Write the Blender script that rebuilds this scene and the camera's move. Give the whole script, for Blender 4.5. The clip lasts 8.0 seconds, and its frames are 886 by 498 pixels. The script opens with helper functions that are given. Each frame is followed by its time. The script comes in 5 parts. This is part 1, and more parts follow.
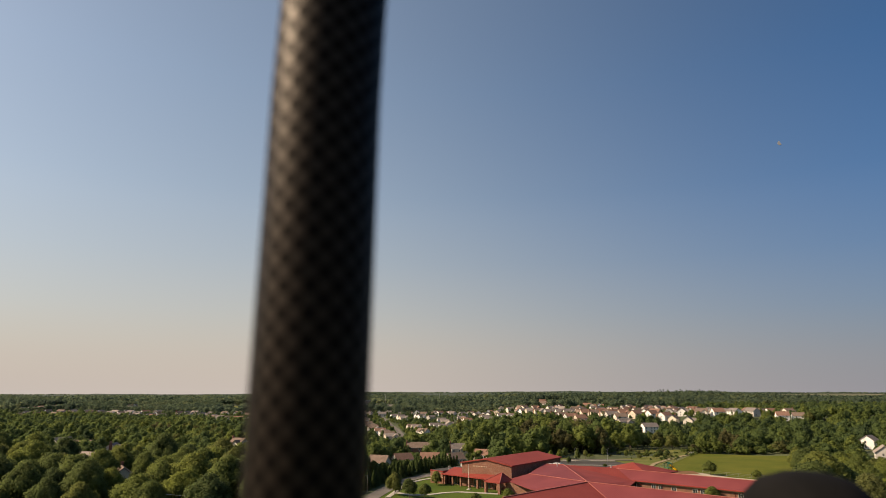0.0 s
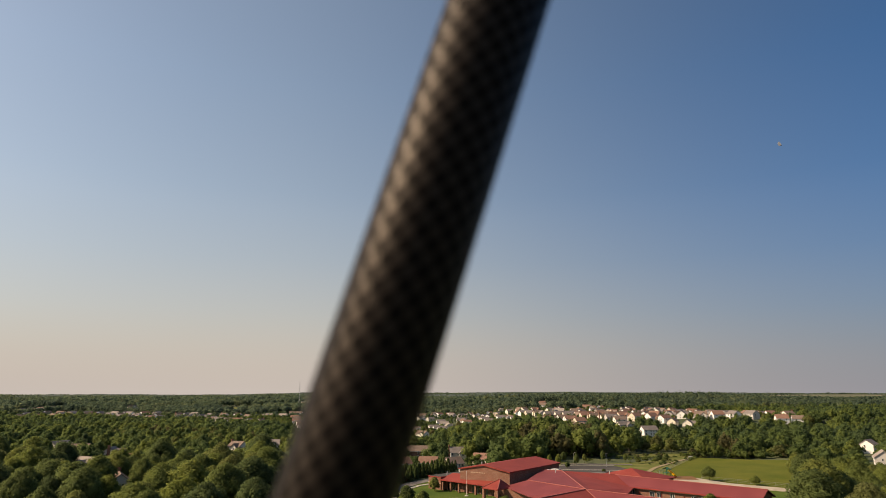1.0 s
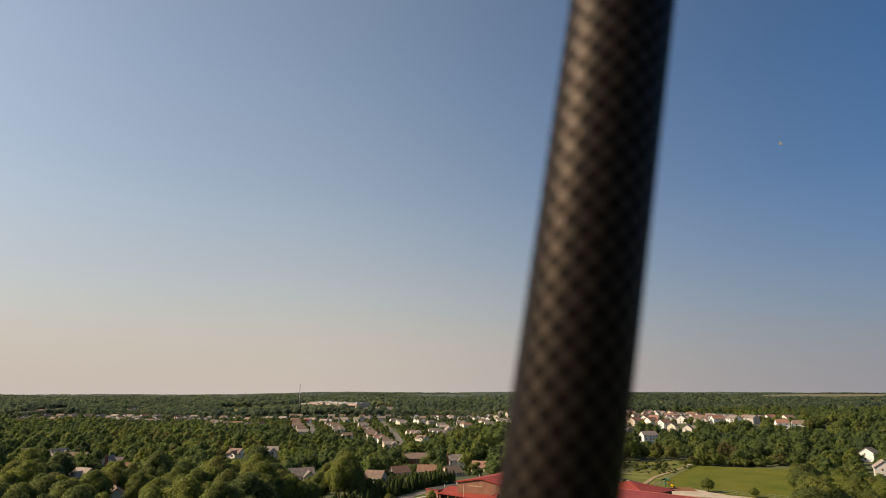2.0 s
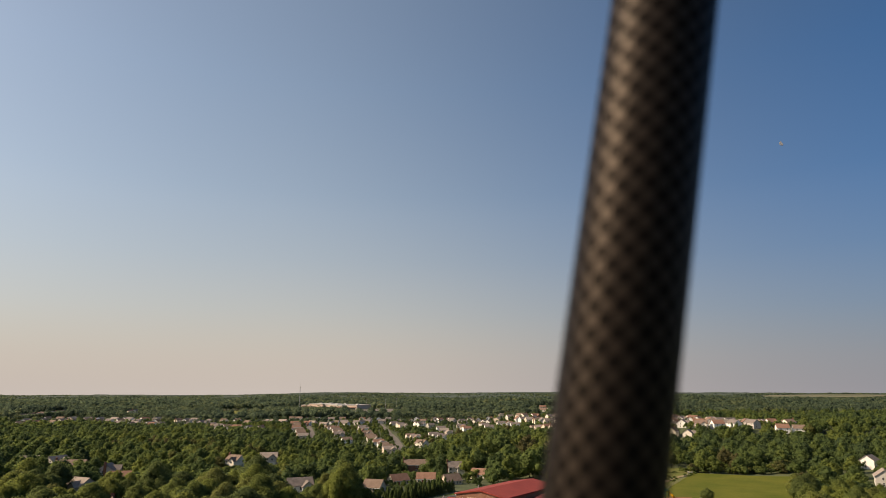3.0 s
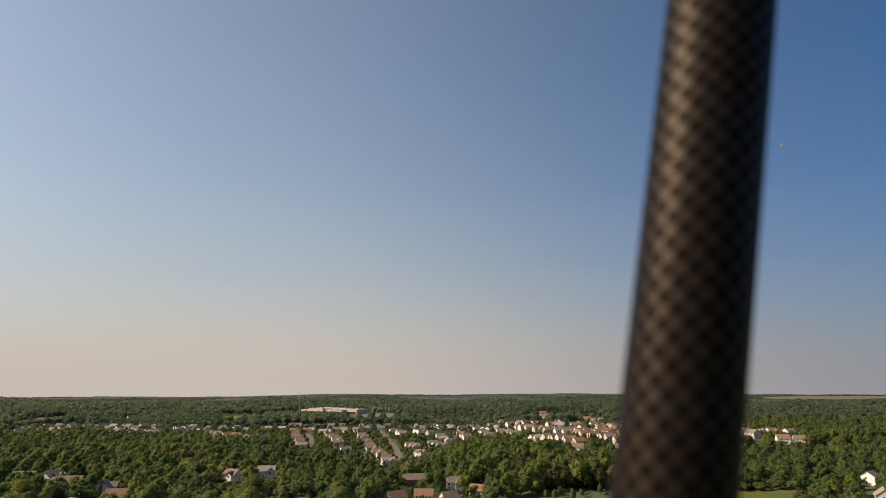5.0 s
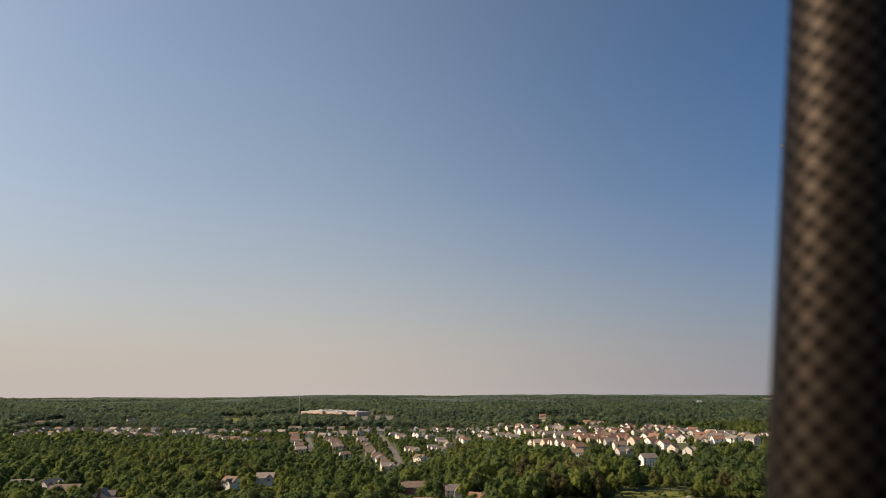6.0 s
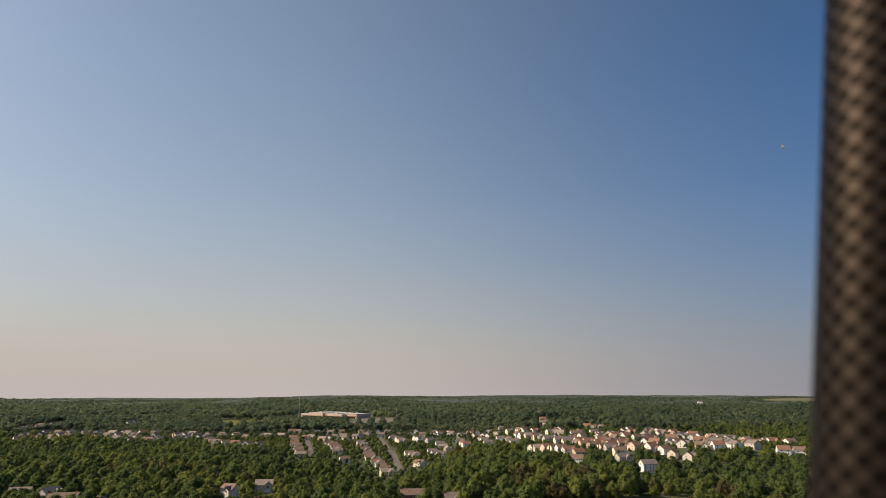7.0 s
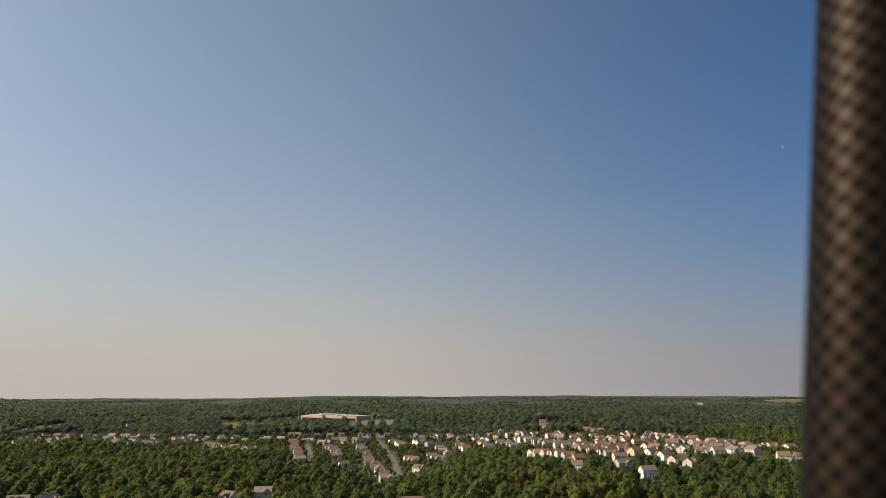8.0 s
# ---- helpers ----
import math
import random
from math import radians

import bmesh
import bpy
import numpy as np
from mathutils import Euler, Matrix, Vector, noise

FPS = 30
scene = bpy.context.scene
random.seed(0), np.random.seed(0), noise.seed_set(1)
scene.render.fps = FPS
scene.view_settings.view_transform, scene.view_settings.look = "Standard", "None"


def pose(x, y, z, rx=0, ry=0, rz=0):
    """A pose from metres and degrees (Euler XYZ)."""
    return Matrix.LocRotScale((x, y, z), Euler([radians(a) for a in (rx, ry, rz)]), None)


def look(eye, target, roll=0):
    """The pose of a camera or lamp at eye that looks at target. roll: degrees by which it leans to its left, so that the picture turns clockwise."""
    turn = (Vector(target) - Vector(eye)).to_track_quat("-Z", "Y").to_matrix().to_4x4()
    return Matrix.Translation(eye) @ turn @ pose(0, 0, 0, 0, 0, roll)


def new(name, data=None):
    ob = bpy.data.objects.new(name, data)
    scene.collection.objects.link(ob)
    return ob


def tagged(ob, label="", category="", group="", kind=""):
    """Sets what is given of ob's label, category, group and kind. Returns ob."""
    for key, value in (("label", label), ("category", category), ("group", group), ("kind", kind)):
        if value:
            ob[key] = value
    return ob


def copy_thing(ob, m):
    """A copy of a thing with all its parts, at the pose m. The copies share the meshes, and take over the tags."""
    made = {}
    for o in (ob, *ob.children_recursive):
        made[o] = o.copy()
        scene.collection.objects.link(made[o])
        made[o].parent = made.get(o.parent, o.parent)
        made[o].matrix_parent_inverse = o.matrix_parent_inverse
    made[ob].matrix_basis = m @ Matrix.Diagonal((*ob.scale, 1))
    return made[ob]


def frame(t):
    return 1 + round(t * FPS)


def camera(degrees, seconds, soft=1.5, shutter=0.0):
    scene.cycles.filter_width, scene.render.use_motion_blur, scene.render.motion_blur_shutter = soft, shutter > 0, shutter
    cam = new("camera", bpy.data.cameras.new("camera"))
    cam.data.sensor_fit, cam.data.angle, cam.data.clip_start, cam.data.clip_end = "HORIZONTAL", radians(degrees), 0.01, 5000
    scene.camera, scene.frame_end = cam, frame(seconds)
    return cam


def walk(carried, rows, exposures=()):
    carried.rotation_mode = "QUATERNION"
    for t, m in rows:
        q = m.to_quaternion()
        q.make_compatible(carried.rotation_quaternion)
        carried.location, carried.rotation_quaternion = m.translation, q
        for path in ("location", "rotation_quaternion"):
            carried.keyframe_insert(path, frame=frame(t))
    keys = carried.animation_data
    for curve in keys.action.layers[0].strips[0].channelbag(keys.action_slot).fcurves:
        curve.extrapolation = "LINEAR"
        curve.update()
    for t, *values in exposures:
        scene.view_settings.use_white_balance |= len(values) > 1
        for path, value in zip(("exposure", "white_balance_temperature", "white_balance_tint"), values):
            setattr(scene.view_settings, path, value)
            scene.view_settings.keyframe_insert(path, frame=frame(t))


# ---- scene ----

# ---------------------------------------------------------------- camera
FOV = 69.9
START = 38.0          # eye height over the school's ground, metres
cam = camera(FOV, 8.0, soft=0.85)
cam.data.dof.use_dof = True
cam.data.dof.focus_distance = 600.0
cam.data.dof.aperture_fstop = 11.5

LEAN_Z = np.arange(-40.0, 42.0, 0.02)          # rise over START, metres
LEAN = np.interp(LEAN_Z, (-0.8, -0.36, -0.3, -0.18, -0.12, 0, 2, 4.9, 7.7, 11, 17, 27, 40), (0.01, 0.01, 0.08, 0.26, 0.36, 0.41, 0.31, 0.35, 0.175, 0.18, 0.2, 0.165, 0.16))
TUBE_PATH = np.cumsum(LEAN) * 0.02
TUBE_PATH -= np.interp(0.0, LEAN_Z, TUBE_PATH) + 1.9


def tube_x(z):
    """Sideways place of the slanting tube beside the camera's line, metres."""
    return float(np.interp(z - START, LEAN_Z, TUBE_PATH))


# seconds, sideways (mm), rise (m), yaw, pitch, roll
PATH = [
    (0.0, 24.5, -0.42, 0.04, 12.90, -0.10), (0.1, 14, -0.26, 0.03, 12.90, -0.10), (0.2, 8, -0.085, 0.02, 12.90, -0.10), (0.35, 6, -0.06, 0.01, 12.90, -0.12), (0.5, 5, -0.05, 0.0, 12.90, -0.14),
    (0.6, 5, -0.043, 0.0, 12.90, -0.14), (0.7, 6, -0.01, -0.01, 12.90, -0.14), (0.8, 7, 0.5, -0.01, 12.91, -0.14), (1.0, 5, 1.95, -0.02, 12.91, -0.14), (1.25, -8, 3.4, -0.02, 12.89, -0.13), (1.5, -17, 4.9, -0.02, 12.87, -0.13),
    (2.0, -29, 7.7, -0.05, 12.82, -0.10), (2.75, -33, 11.2, -0.06, 12.80, -0.09), (3.5, -31, 14.75, -0.07, 12.80, -0.08),
    (4.0, -32, 17.15, -0.10, 12.81, -0.06), (4.5, -39, 19.6, -0.11, 12.82, -0.05), (5.25, -58, 23.3, -0.14, 12.84, -0.06),
    (6.0, -78, 27.0, -0.17, 12.85, -0.06), (6.5, -84, 29.6, -0.17, 12.85, -0.07), (7.0, -86, 32.2, -0.19, 12.84, -0.08),
    (7.5, -85, 34.75, -0.22, 12.83, -0.07), (8.0, -84, 37.5, -0.23, 12.83, -0.10),
]
HOLD = 750.0          # distance kept still in the picture while the camera drifts sideways
rows = []
for t, mm, up, yaw, pitch, roll in PATH:
    x = tube_x(START + up + 0.028) + mm / 1000
    rows.append((t, pose(x, 0, START + up, 90 + pitch, roll, yaw + math.degrees(math.atan(x / HOLD)))))
walk(cam, rows, exposures=[(0.0, 0.33, 7550, 14), (4.0, 0.33, 7450, 14), (8.0, 0.21, 7150, 14)])

# ---------------------------------------------------------------- daylight
SUN_EL, SUN_AZ = 36.0, -93.0      # azimuth clockwise from +y
PALE_AZ = -98.0                   # middle of the pale, hazy part of the sky
world = bpy.data.worlds.new("sky")
scene.world = world
world.use_nodes = True
wt = world.node_tree
sky = wt.nodes.new("ShaderNodeTexSky")
sky.sky_type = "NISHITA"
sky.sun_disc = False
sky.sun_elevation = radians(SUN_EL)
sky.sun_rotation = radians(SUN_AZ)
sky.altitude = 1500
sky.air_density = 1.0
sky.dust_density = 3.2
sky.ozone_density = 1.0
wc = wt.nodes.new("ShaderNodeTexCoord")
ws = wt.nodes.new("ShaderNodeSeparateXYZ")
wt.links.new(wc.outputs["Generated"], ws.inputs[0])


def sky_ramp(stops):
    """Grey levels over the sine of the height above the horizon."""
    r = wt.nodes.new("ShaderNodeValToRGB")
    while len(r.color_ramp.elements) < len(stops):
        r.color_ramp.elements.new(0.5)
    for e, (p, c) in zip(r.color_ramp.elements, stops):
        e.position, e.color = p, (c, c, c, 1)
    wt.links.new(ws.outputs[2], r.inputs[0])
    return r.outputs[0]


def sky_mix(kind, fac, a, b):
    m = wt.nodes.new("ShaderNodeMix")
    m.data_type, m.blend_type = "RGBA", kind
    for sock, val in ((m.inputs[0], fac), (m.inputs[6], a), (m.inputs[7], b)):
        if isinstance(val, float):
            sock.default_value = val
        elif isinstance(val, tuple):
            sock.default_value = (*val, 1)
        else:
            wt.links.new(val, sock)
    return m.outputs[2]


# the sky pales towards the sun and deepens away from it
wd = wt.nodes.new("ShaderNodeVectorMath")
wd.operation = "DOT_PRODUCT"
wd.inputs[1].default_value = (math.sin(radians(PALE_AZ)), math.cos(radians(PALE_AZ)), 0.0)
wt.links.new(wc.outputs["Generated"], wd.inputs[0])
wg = wt.nodes.new("ShaderNodeMapRange")
wg.inputs[1].default_value, wg.inputs[2].default_value, wg.inputs[3].default_value, wg.inputs[4].default_value = -0.9, 0.15, 0.0, 1.0
wg.interpolation_type = "SMOOTHSTEP"
wt.links.new(wd.outputs["Value"], wg.inputs[0])
sunward = wg.outputs[0]
clear = sky_mix("MULTIPLY", 1.0, sky.outputs[0], sky_mix("MIX", sunward, (0.145, 0.46, 0.735), (1.19, 1.17, 1.06)))
clear = sky_mix("MULTIPLY", 1.0, clear, sky_ramp([(0.0, 0.55), (0.12, 0.72), (0.27, 0.9), (0.45, 1.0)]))
# warm haze low over the horizon
haze = sky_mix("MIX", sunward, (1.72, 1.9, 2.35), (3.66, 3.51, 3.49))
air = sky_mix("MIX", sky_ramp([(0.0, 1.0), (0.05, 0.85), (0.12, 0.5), (0.2, 0.25), (0.3, 0.08), (0.45, 0.0)]), clear, haze)
wt.links.new(air, wt.nodes["Background"].inputs[0])
wt.nodes["Background"].inputs[1].default_value = 0.116
sun = new("sun", bpy.data.lights.new("sun", "SUN"))
sun.data.energy = 5.0
sun.data.angle = radians(0.53)
sun.data.color = (1.0, 0.85, 0.66)
az, el = radians(SUN_AZ), radians(SUN_EL)
sun.matrix_world = look((math.sin(az) * math.cos(el) * 500, math.cos(az) * math.cos(el) * 500, math.sin(el) * 500 + 40), (0, 0, 40))

# ---------------------------------------------------------------- materials
def material(name, rough=0.8, metal=0.0, spec=0.5):
    m = bpy.data.materials.new(name)
    m.use_nodes = True
    b = m.node_tree.nodes["Principled BSDF"]
    b.inputs["Roughness"].default_value = rough
    b.inputs["Metallic"].default_value = metal
    b.inputs["Specular IOR Level"].default_value = spec
    return m, m.node_tree, b


def ramp(tree, fac, stops):
    r = tree.nodes.new("ShaderNodeValToRGB")
    while len(r.color_ramp.elements) < len(stops):
        r.color_ramp.elements.new(0.5)
    for e, (p, c) in zip(r.color_ramp.elements, stops):
        e.position, e.color = p, (*c, 1)
    tree.links.new(fac, r.inputs[0])
    return r.outputs[0]


def noise_node(tree, scale, detail=4, coord="Object", rough=0.55):
    c = tree.nodes.new("ShaderNodeTexCoord")
    n = tree.nodes.new("ShaderNodeTexNoise")
    n.inputs["Scale"].default_value, n.inputs["Detail"].default_value, n.inputs["Roughness"].default_value = scale, detail, rough
    tree.links.new(c.outputs[coord], n.inputs["Vector"])
    return n.outputs["Fac"]


def mix(tree, fac, a, b, kind="MIX"):
    m = tree.nodes.new("ShaderNodeMix")
    m.data_type, m.blend_type = "RGBA", kind
    for sock, val in ((m.inputs[0], fac), (m.inputs[6], a), (m.inputs[7], b)):
        if isinstance(val, (int, float)):
            sock.default_value = val
        elif isinstance(val, tuple):
            sock.default_value = (*val, 1)
        else:
            tree.links.new(val, sock)
    return m.outputs[2]


def bump(tree, bsdf, height, strength=0.4, dist=0.1):
    n = tree.nodes.new("ShaderNodeBump")
    n.inputs["Strength"].default_value, n.inputs["Distance"].default_value = strength, dist
    tree.links.new(height, n.inputs["Height"])
    tree.links.new(n.outputs[0], bsdf.inputs["Normal"])


def mottled(name, lo, hi, scale=0.5, fine=6.0, rough=0.85, strength=0.3, dist=0.05, spec=0.3, coord="Object"):
    m, t, b = material(name, rough, 0, spec)
    big = noise_node(t, scale, 4, coord)
    small = noise_node(t, fine, 3, coord)
    base = ramp(t, big, [(0.32, lo), (0.68, hi)])
    dark = ramp(t, small, [(0.3, (0.72, 0.72, 0.72)), (0.7, (1.0, 1.0, 1.0))])
    t.links.new(mix(t, 1.0, base, dark, "MULTIPLY"), b.inputs["Base Color"])
    bump(t, b, small, strength, dist)
    return m


def leaf_material(name, stops, per_tree):
    """Foliage: hue by tree, then by clump."""
    m, t, b = material(name, 0.75, 0, 0.08)
    if per_tree == "object":
        o = t.nodes.new("ShaderNodeObjectInfo")
        src = o.outputs["Random"]
    else:
        a = t.nodes.new("ShaderNodeAttribute")
        a.attribute_name = "tint"
        src = a.outputs["Fac"]
    g = t.nodes.new("ShaderNodeNewGeometry")
    base = ramp(t, src, stops)
    clump = ramp(t, g.outputs["Random Per Island"], [(0.0, (0.84, 0.86, 0.84)), (0.6, (1.0, 1.0, 1.0)), (1.0, (1.14, 1.12, 1.04))])
    col = mix(t, 1.0, base, clump, "MULTIPLY")
    n = ramp(t, noise_node(t, 1.6, 3), [(0.3, (0.75, 0.77, 0.75)), (0.65, (1.1, 1.1, 1.0))])
    col = mix(t, 1.0, col, n, "MULTIPLY")
    t.links.new(col, b.inputs["Base Color"])
    tr = t.nodes.new("ShaderNodeBsdfTranslucent")
    t.links.new(col, tr.inputs["Color"])
    mx = t.nodes.new("ShaderNodeMixShader")
    mx.inputs[0].default_value = 0.57
    t.links.new(b.outputs[0], mx.inputs[1])
    t.links.new(tr.outputs[0], mx.inputs[2])
    t.links.new(mx.outputs[0], t.nodes["Material Output"].inputs[0])
    return m


GREENS = [(0.0, (0.104, 0.138, 0.061)), (0.3, (0.140, 0.176, 0.063)), (0.6, (0.176, 0.212, 0.066)), (0.85, (0.221, 0.253, 0.068)), (1.0, (0.181, 0.194, 0.077))]
DEEP_GREENS = [(0.0, (0.078, 0.115, 0.058)), (0.35, (0.108, 0.153, 0.06)), (0.65, (0.142, 0.185, 0.061)), (0.88, (0.185, 0.22, 0.063)), (1.0, (0.125, 0.119, 0.058))]
M_LEAF = leaf_material("leaves", GREENS, "object")
M_WOODS = leaf_material("woods_leaves", DEEP_GREENS, "tint")
# bluer, greyer leaves: the haze of distance is put into their colour
M_HAZE_LEAVES = leaf_material("haze_tinted_leaves", [(0.0, (0.08, 0.116, 0.088)), (0.6, (0.12, 0.163, 0.105)), (1.0, (0.168, 0.195, 0.108))], "tint")
M_CONIFER = leaf_material("conifer_needles", [(0.0, (0.075, 0.112, 0.042)), (1.0, (0.118, 0.155, 0.052))], "object")
M_BARK = mottled("bark", (0.06, 0.045, 0.033), (0.13, 0.1, 0.075), 3, 14, 0.95, 0.7, 0.05)
M_GROUND = mottled("woodland_floor", (0.055, 0.075, 0.032), (0.1, 0.115, 0.05), 0.03, 0.7, 0.95, 0.5, 0.4)
M_LAWN = mottled("mown_grass", (0.09, 0.112, 0.019), (0.138, 0.142, 0.027), 0.05, 1.4, 0.95, 0.4, 0.1, 0.05)
M_TURF = mottled("school_turf", (0.06, 0.1, 0.02), (0.1, 0.135, 0.026), 0.07, 1.4, 0.95, 0.4, 0.1, 0.05)
M_MEADOW = mottled("rough_grass", (0.1, 0.125, 0.032), (0.195, 0.188, 0.066), 0.09, 1.8, 0.95, 0.6, 0.3, 0.05)
M_HILL = mottled("hill_grass", (0.095, 0.11, 0.055), (0.18, 0.165, 0.1), 0.006, 0.05, 0.95, 0.4, 0.5)
M_ASPHALT = mottled("asphalt", (0.06, 0.057, 0.054), (0.1, 0.094, 0.088), 0.1, 8, 0.95, 0.2, 0.01, 0.08)
M_STREET = mottled("worn_street", (0.13, 0.115, 0.1), (0.19, 0.17, 0.15), 0.1, 6, 0.9, 0.2, 0.01)
M_CONCRETE = mottled("concrete", (0.36, 0.33, 0.28), (0.5, 0.46, 0.4), 0.3, 6, 0.85, 0.2, 0.01)
M_DIRT = mottled("bare_dirt", (0.24, 0.185, 0.1), (0.34, 0.27, 0.15), 0.2, 4, 0.95, 0.4, 0.04)
M_SAND = mottled("gravel_sand", (0.36, 0.3, 0.23), (0.52, 0.45, 0.36), 0.15, 5, 0.95, 0.3, 0.03)
M_MULCH = mottled("mulch", (0.16, 0.08, 0.035), (0.24, 0.12, 0.05), 0.4, 9, 0.95, 0.4, 0.04)
M_TRIM = mottled("white_trim", (0.68, 0.67, 0.64), (0.8, 0.79, 0.76), 0.7, 8, 0.6, 0.05, 0.005)
M_STEEL, _t, _b = material("galvanised_steel", 0.45, 0.9)
_b.inputs["Base Color"].default_value = (0.45, 0.45, 0.45, 1)


def glass_material():
    m, t, b = material("window_glass", 0.08, 0, 0.8)
    t.links.new(ramp(t, noise_node(t, 0.9, 2), [(0.35, (0.015, 0.018, 0.022)), (0.7, (0.05, 0.055, 0.06))]), b.inputs["Base Color"])
    return m


M_GLASS = glass_material()


def brick_material(name, a, b2, mortar, scale=4.0):
    m, t, b = material(name, 0.9, 0, 0.2)
    c = t.nodes.new("ShaderNodeTexCoord")
    s = t.nodes.new("ShaderNodeSeparateXYZ")
    t.links.new(c.outputs["Object"], s.inputs[0])
    add = t.nodes.new("ShaderNodeMath")
    t.links.new(s.outputs[0], add.inputs[0])
    t.links.new(s.outputs[1], add.inputs[1])
    v = t.nodes.new("ShaderNodeCombineXYZ")
    t.links.new(add.outputs[0], v.inputs[0])
    t.links.new(s.outputs[2], v.inputs[1])
    br = t.nodes.new("ShaderNodeTexBrick")
    br.inputs["Scale"].default_value = scale
    br.inputs["Color1"].default_value, br.inputs["Color2"].default_value, br.inputs["Mortar"].default_value = (*a, 1), (*b2, 1), (*mortar, 1)
    br.inputs["Mortar Size"].default_value = 0.02
    t.links.new(v.outputs[0], br.inputs["Vector"])
    n = ramp(t, noise_node(t, 0.4, 4), [(0.3, (0.8, 0.78, 0.76)), (0.7, (1.05, 1.03, 1.0))])
    t.links.new(mix(t, 1.0, br.outputs["Color"], n, "MULTIPLY"), b.inputs["Base Color"])
    bump(t, b, br.outputs["Fac"], -0.3, 0.01)
    return m


def siding_material(name, colour, pitch=0.2):
    m, t, b = material(name, 0.65, 0, 0.35)
    c = t.nodes.new("ShaderNodeTexCoord")
    w = t.nodes.new("ShaderNodeTexWave")
    w.wave_type, w.bands_direction, w.wave_profile = "BANDS", "Z", "SAW"
    w.inputs["Scale"].default_value = 0.31 / pitch
    t.links.new(c.outputs["Object"], w.inputs["Vector"])
    n = ramp(t, noise_node(t, 0.5, 4), [(0.3, tuple(x * 0.86 for x in colour)), (0.7, colour)])
    t.links.new(n, b.inputs["Base Color"])
    bump(t, b, w.outputs["Fac"], 0.4, 0.015)
    return m


def shingle_material(name, lo, hi):
    m, t, b = material(name, 0.9, 0, 0.25)
    c = t.nodes.new("ShaderNodeTexCoord")
    w = t.nodes.new("ShaderNodeTexWave")
    w.bands_direction, w.wave_profile = "Z", "SAW"
    w.inputs["Scale"].default_value = 2.4
    w.inputs["Distortion"].default_value = 0.6
    t.links.new(c.outputs["Object"], w.inputs["Vector"])
    base = ramp(t, noise_node(t, 0.6, 5), [(0.3, lo), (0.7, hi)])
    fine = ramp(t, noise_node(t, 9, 2), [(0.3, (0.7, 0.7, 0.7)), (0.7, (1.1, 1.1, 1.1))])
    t.links.new(mix(t, 1.0, base, fine, "MULTIPLY"), b.inputs["Base Color"])
    bump(t, b, w.outputs["Fac"], 0.5, 0.02)
    return m


def seam_roof_material(name, axis, lo, hi):
    """Painted standing-seam sheet metal, seams 0.6 m apart."""
    m, t, b = material(name, 0.6, 0.0, 0.12)
    c = t.nodes.new("ShaderNodeTexCoord")
    w = t.nodes.new("ShaderNodeTexWave")
    w.bands_direction, w.wave_profile = axis, "SIN"
    w.inputs["Scale"].default_value = 0.31 / 0.6
    t.links.new(c.outputs["Object"], w.inputs["Vector"])
    base = ramp(t, noise_node(t, 0.12, 5), [(0.3, lo), (0.7, hi)])
    seam = ramp(t, w.outputs["Fac"], [(0.0, (1.06, 1.06, 1.06)), (0.7, (1, 1, 1)), (0.95, (0.84, 0.84, 0.85))])
    t.links.new(mix(t, 1.0, base, seam, "MULTIPLY"), b.inputs["Base Color"])
    bump(t, b, w.outputs["Fac"], 0.15, 0.02)
    return m


M_BRICK = brick_material("red_brown_brick", (0.175, 0.074, 0.05), (0.23, 0.104, 0.068), (0.27, 0.2, 0.16))
M_TANBRICK = brick_material("tan_brick", (0.45, 0.31, 0.22), (0.52, 0.37, 0.27), (0.5, 0.42, 0.34))
# the second pair darkens the red to paint in the seam ribs' shade
RED, SHADED_RED = ((0.205, 0.038, 0.03), (0.265, 0.054, 0.04)), ((0.155, 0.037, 0.039), (0.2, 0.05, 0.051))
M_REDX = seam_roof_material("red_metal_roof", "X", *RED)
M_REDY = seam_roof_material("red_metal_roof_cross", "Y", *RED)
M_SHADED_REDX = seam_roof_material("shaded_red_metal_roof", "X", *SHADED_RED)
M_SHADED_REDY = seam_roof_material("shaded_red_metal_roof_cross", "Y", *SHADED_RED)
M_REDTRIM = mottled("red_fascia", (0.26, 0.035, 0.03), (0.32, 0.05, 0.04), 0.5, 6, 0.5, 0.05, 0.005)
SIDINGS = [siding_material("siding_" + n, c) for n, c in (
    ("white", (0.82, 0.8, 0.76)), ("cream", (0.76, 0.7, 0.6)), ("beige", (0.6, 0.51, 0.4)), ("grey", (0.5, 0.47, 0.43)), ("pale_yellow", (0.78, 0.7, 0.55)), ("blue_grey", (0.38, 0.42, 0.45)))]
ROOFS = [shingle_material("shingles_" + n, lo, hi) for n, lo, hi in (
    ("grey", (0.15, 0.13, 0.12), (0.24, 0.205, 0.185)), ("brown", (0.165, 0.118, 0.092), (0.25, 0.182, 0.142)), ("russet", (0.21, 0.115, 0.08), (0.29, 0.17, 0.125)), ("weathered", (0.255, 0.215, 0.185), (0.35, 0.295, 0.255)))]

# ---------------------------------------------------------------- mesh helpers
def mesh_object(name, bm, mat, parent=None, smooth=False):
    me = bpy.data.meshes.new(name)
    bmesh.ops.recalc_face_normals(bm, faces=bm.faces)
    bm.to_mesh(me)
    bm.free()
    for m in (mat if isinstance(mat, (list, tuple)) else [mat]):
        me.materials.append(m)
    if smooth:
        me.polygons.foreach_set("use_smooth", [True] * len(me.polygons))
    ob = new(name, me)
    if parent is not None:
        ob.parent = parent
    return ob


def part(name, bm, mat, parent, label="", smooth=False):
    ob = mesh_object(name, bm, mat, parent, smooth)
    if label:
        tagged(ob, label)
    return ob


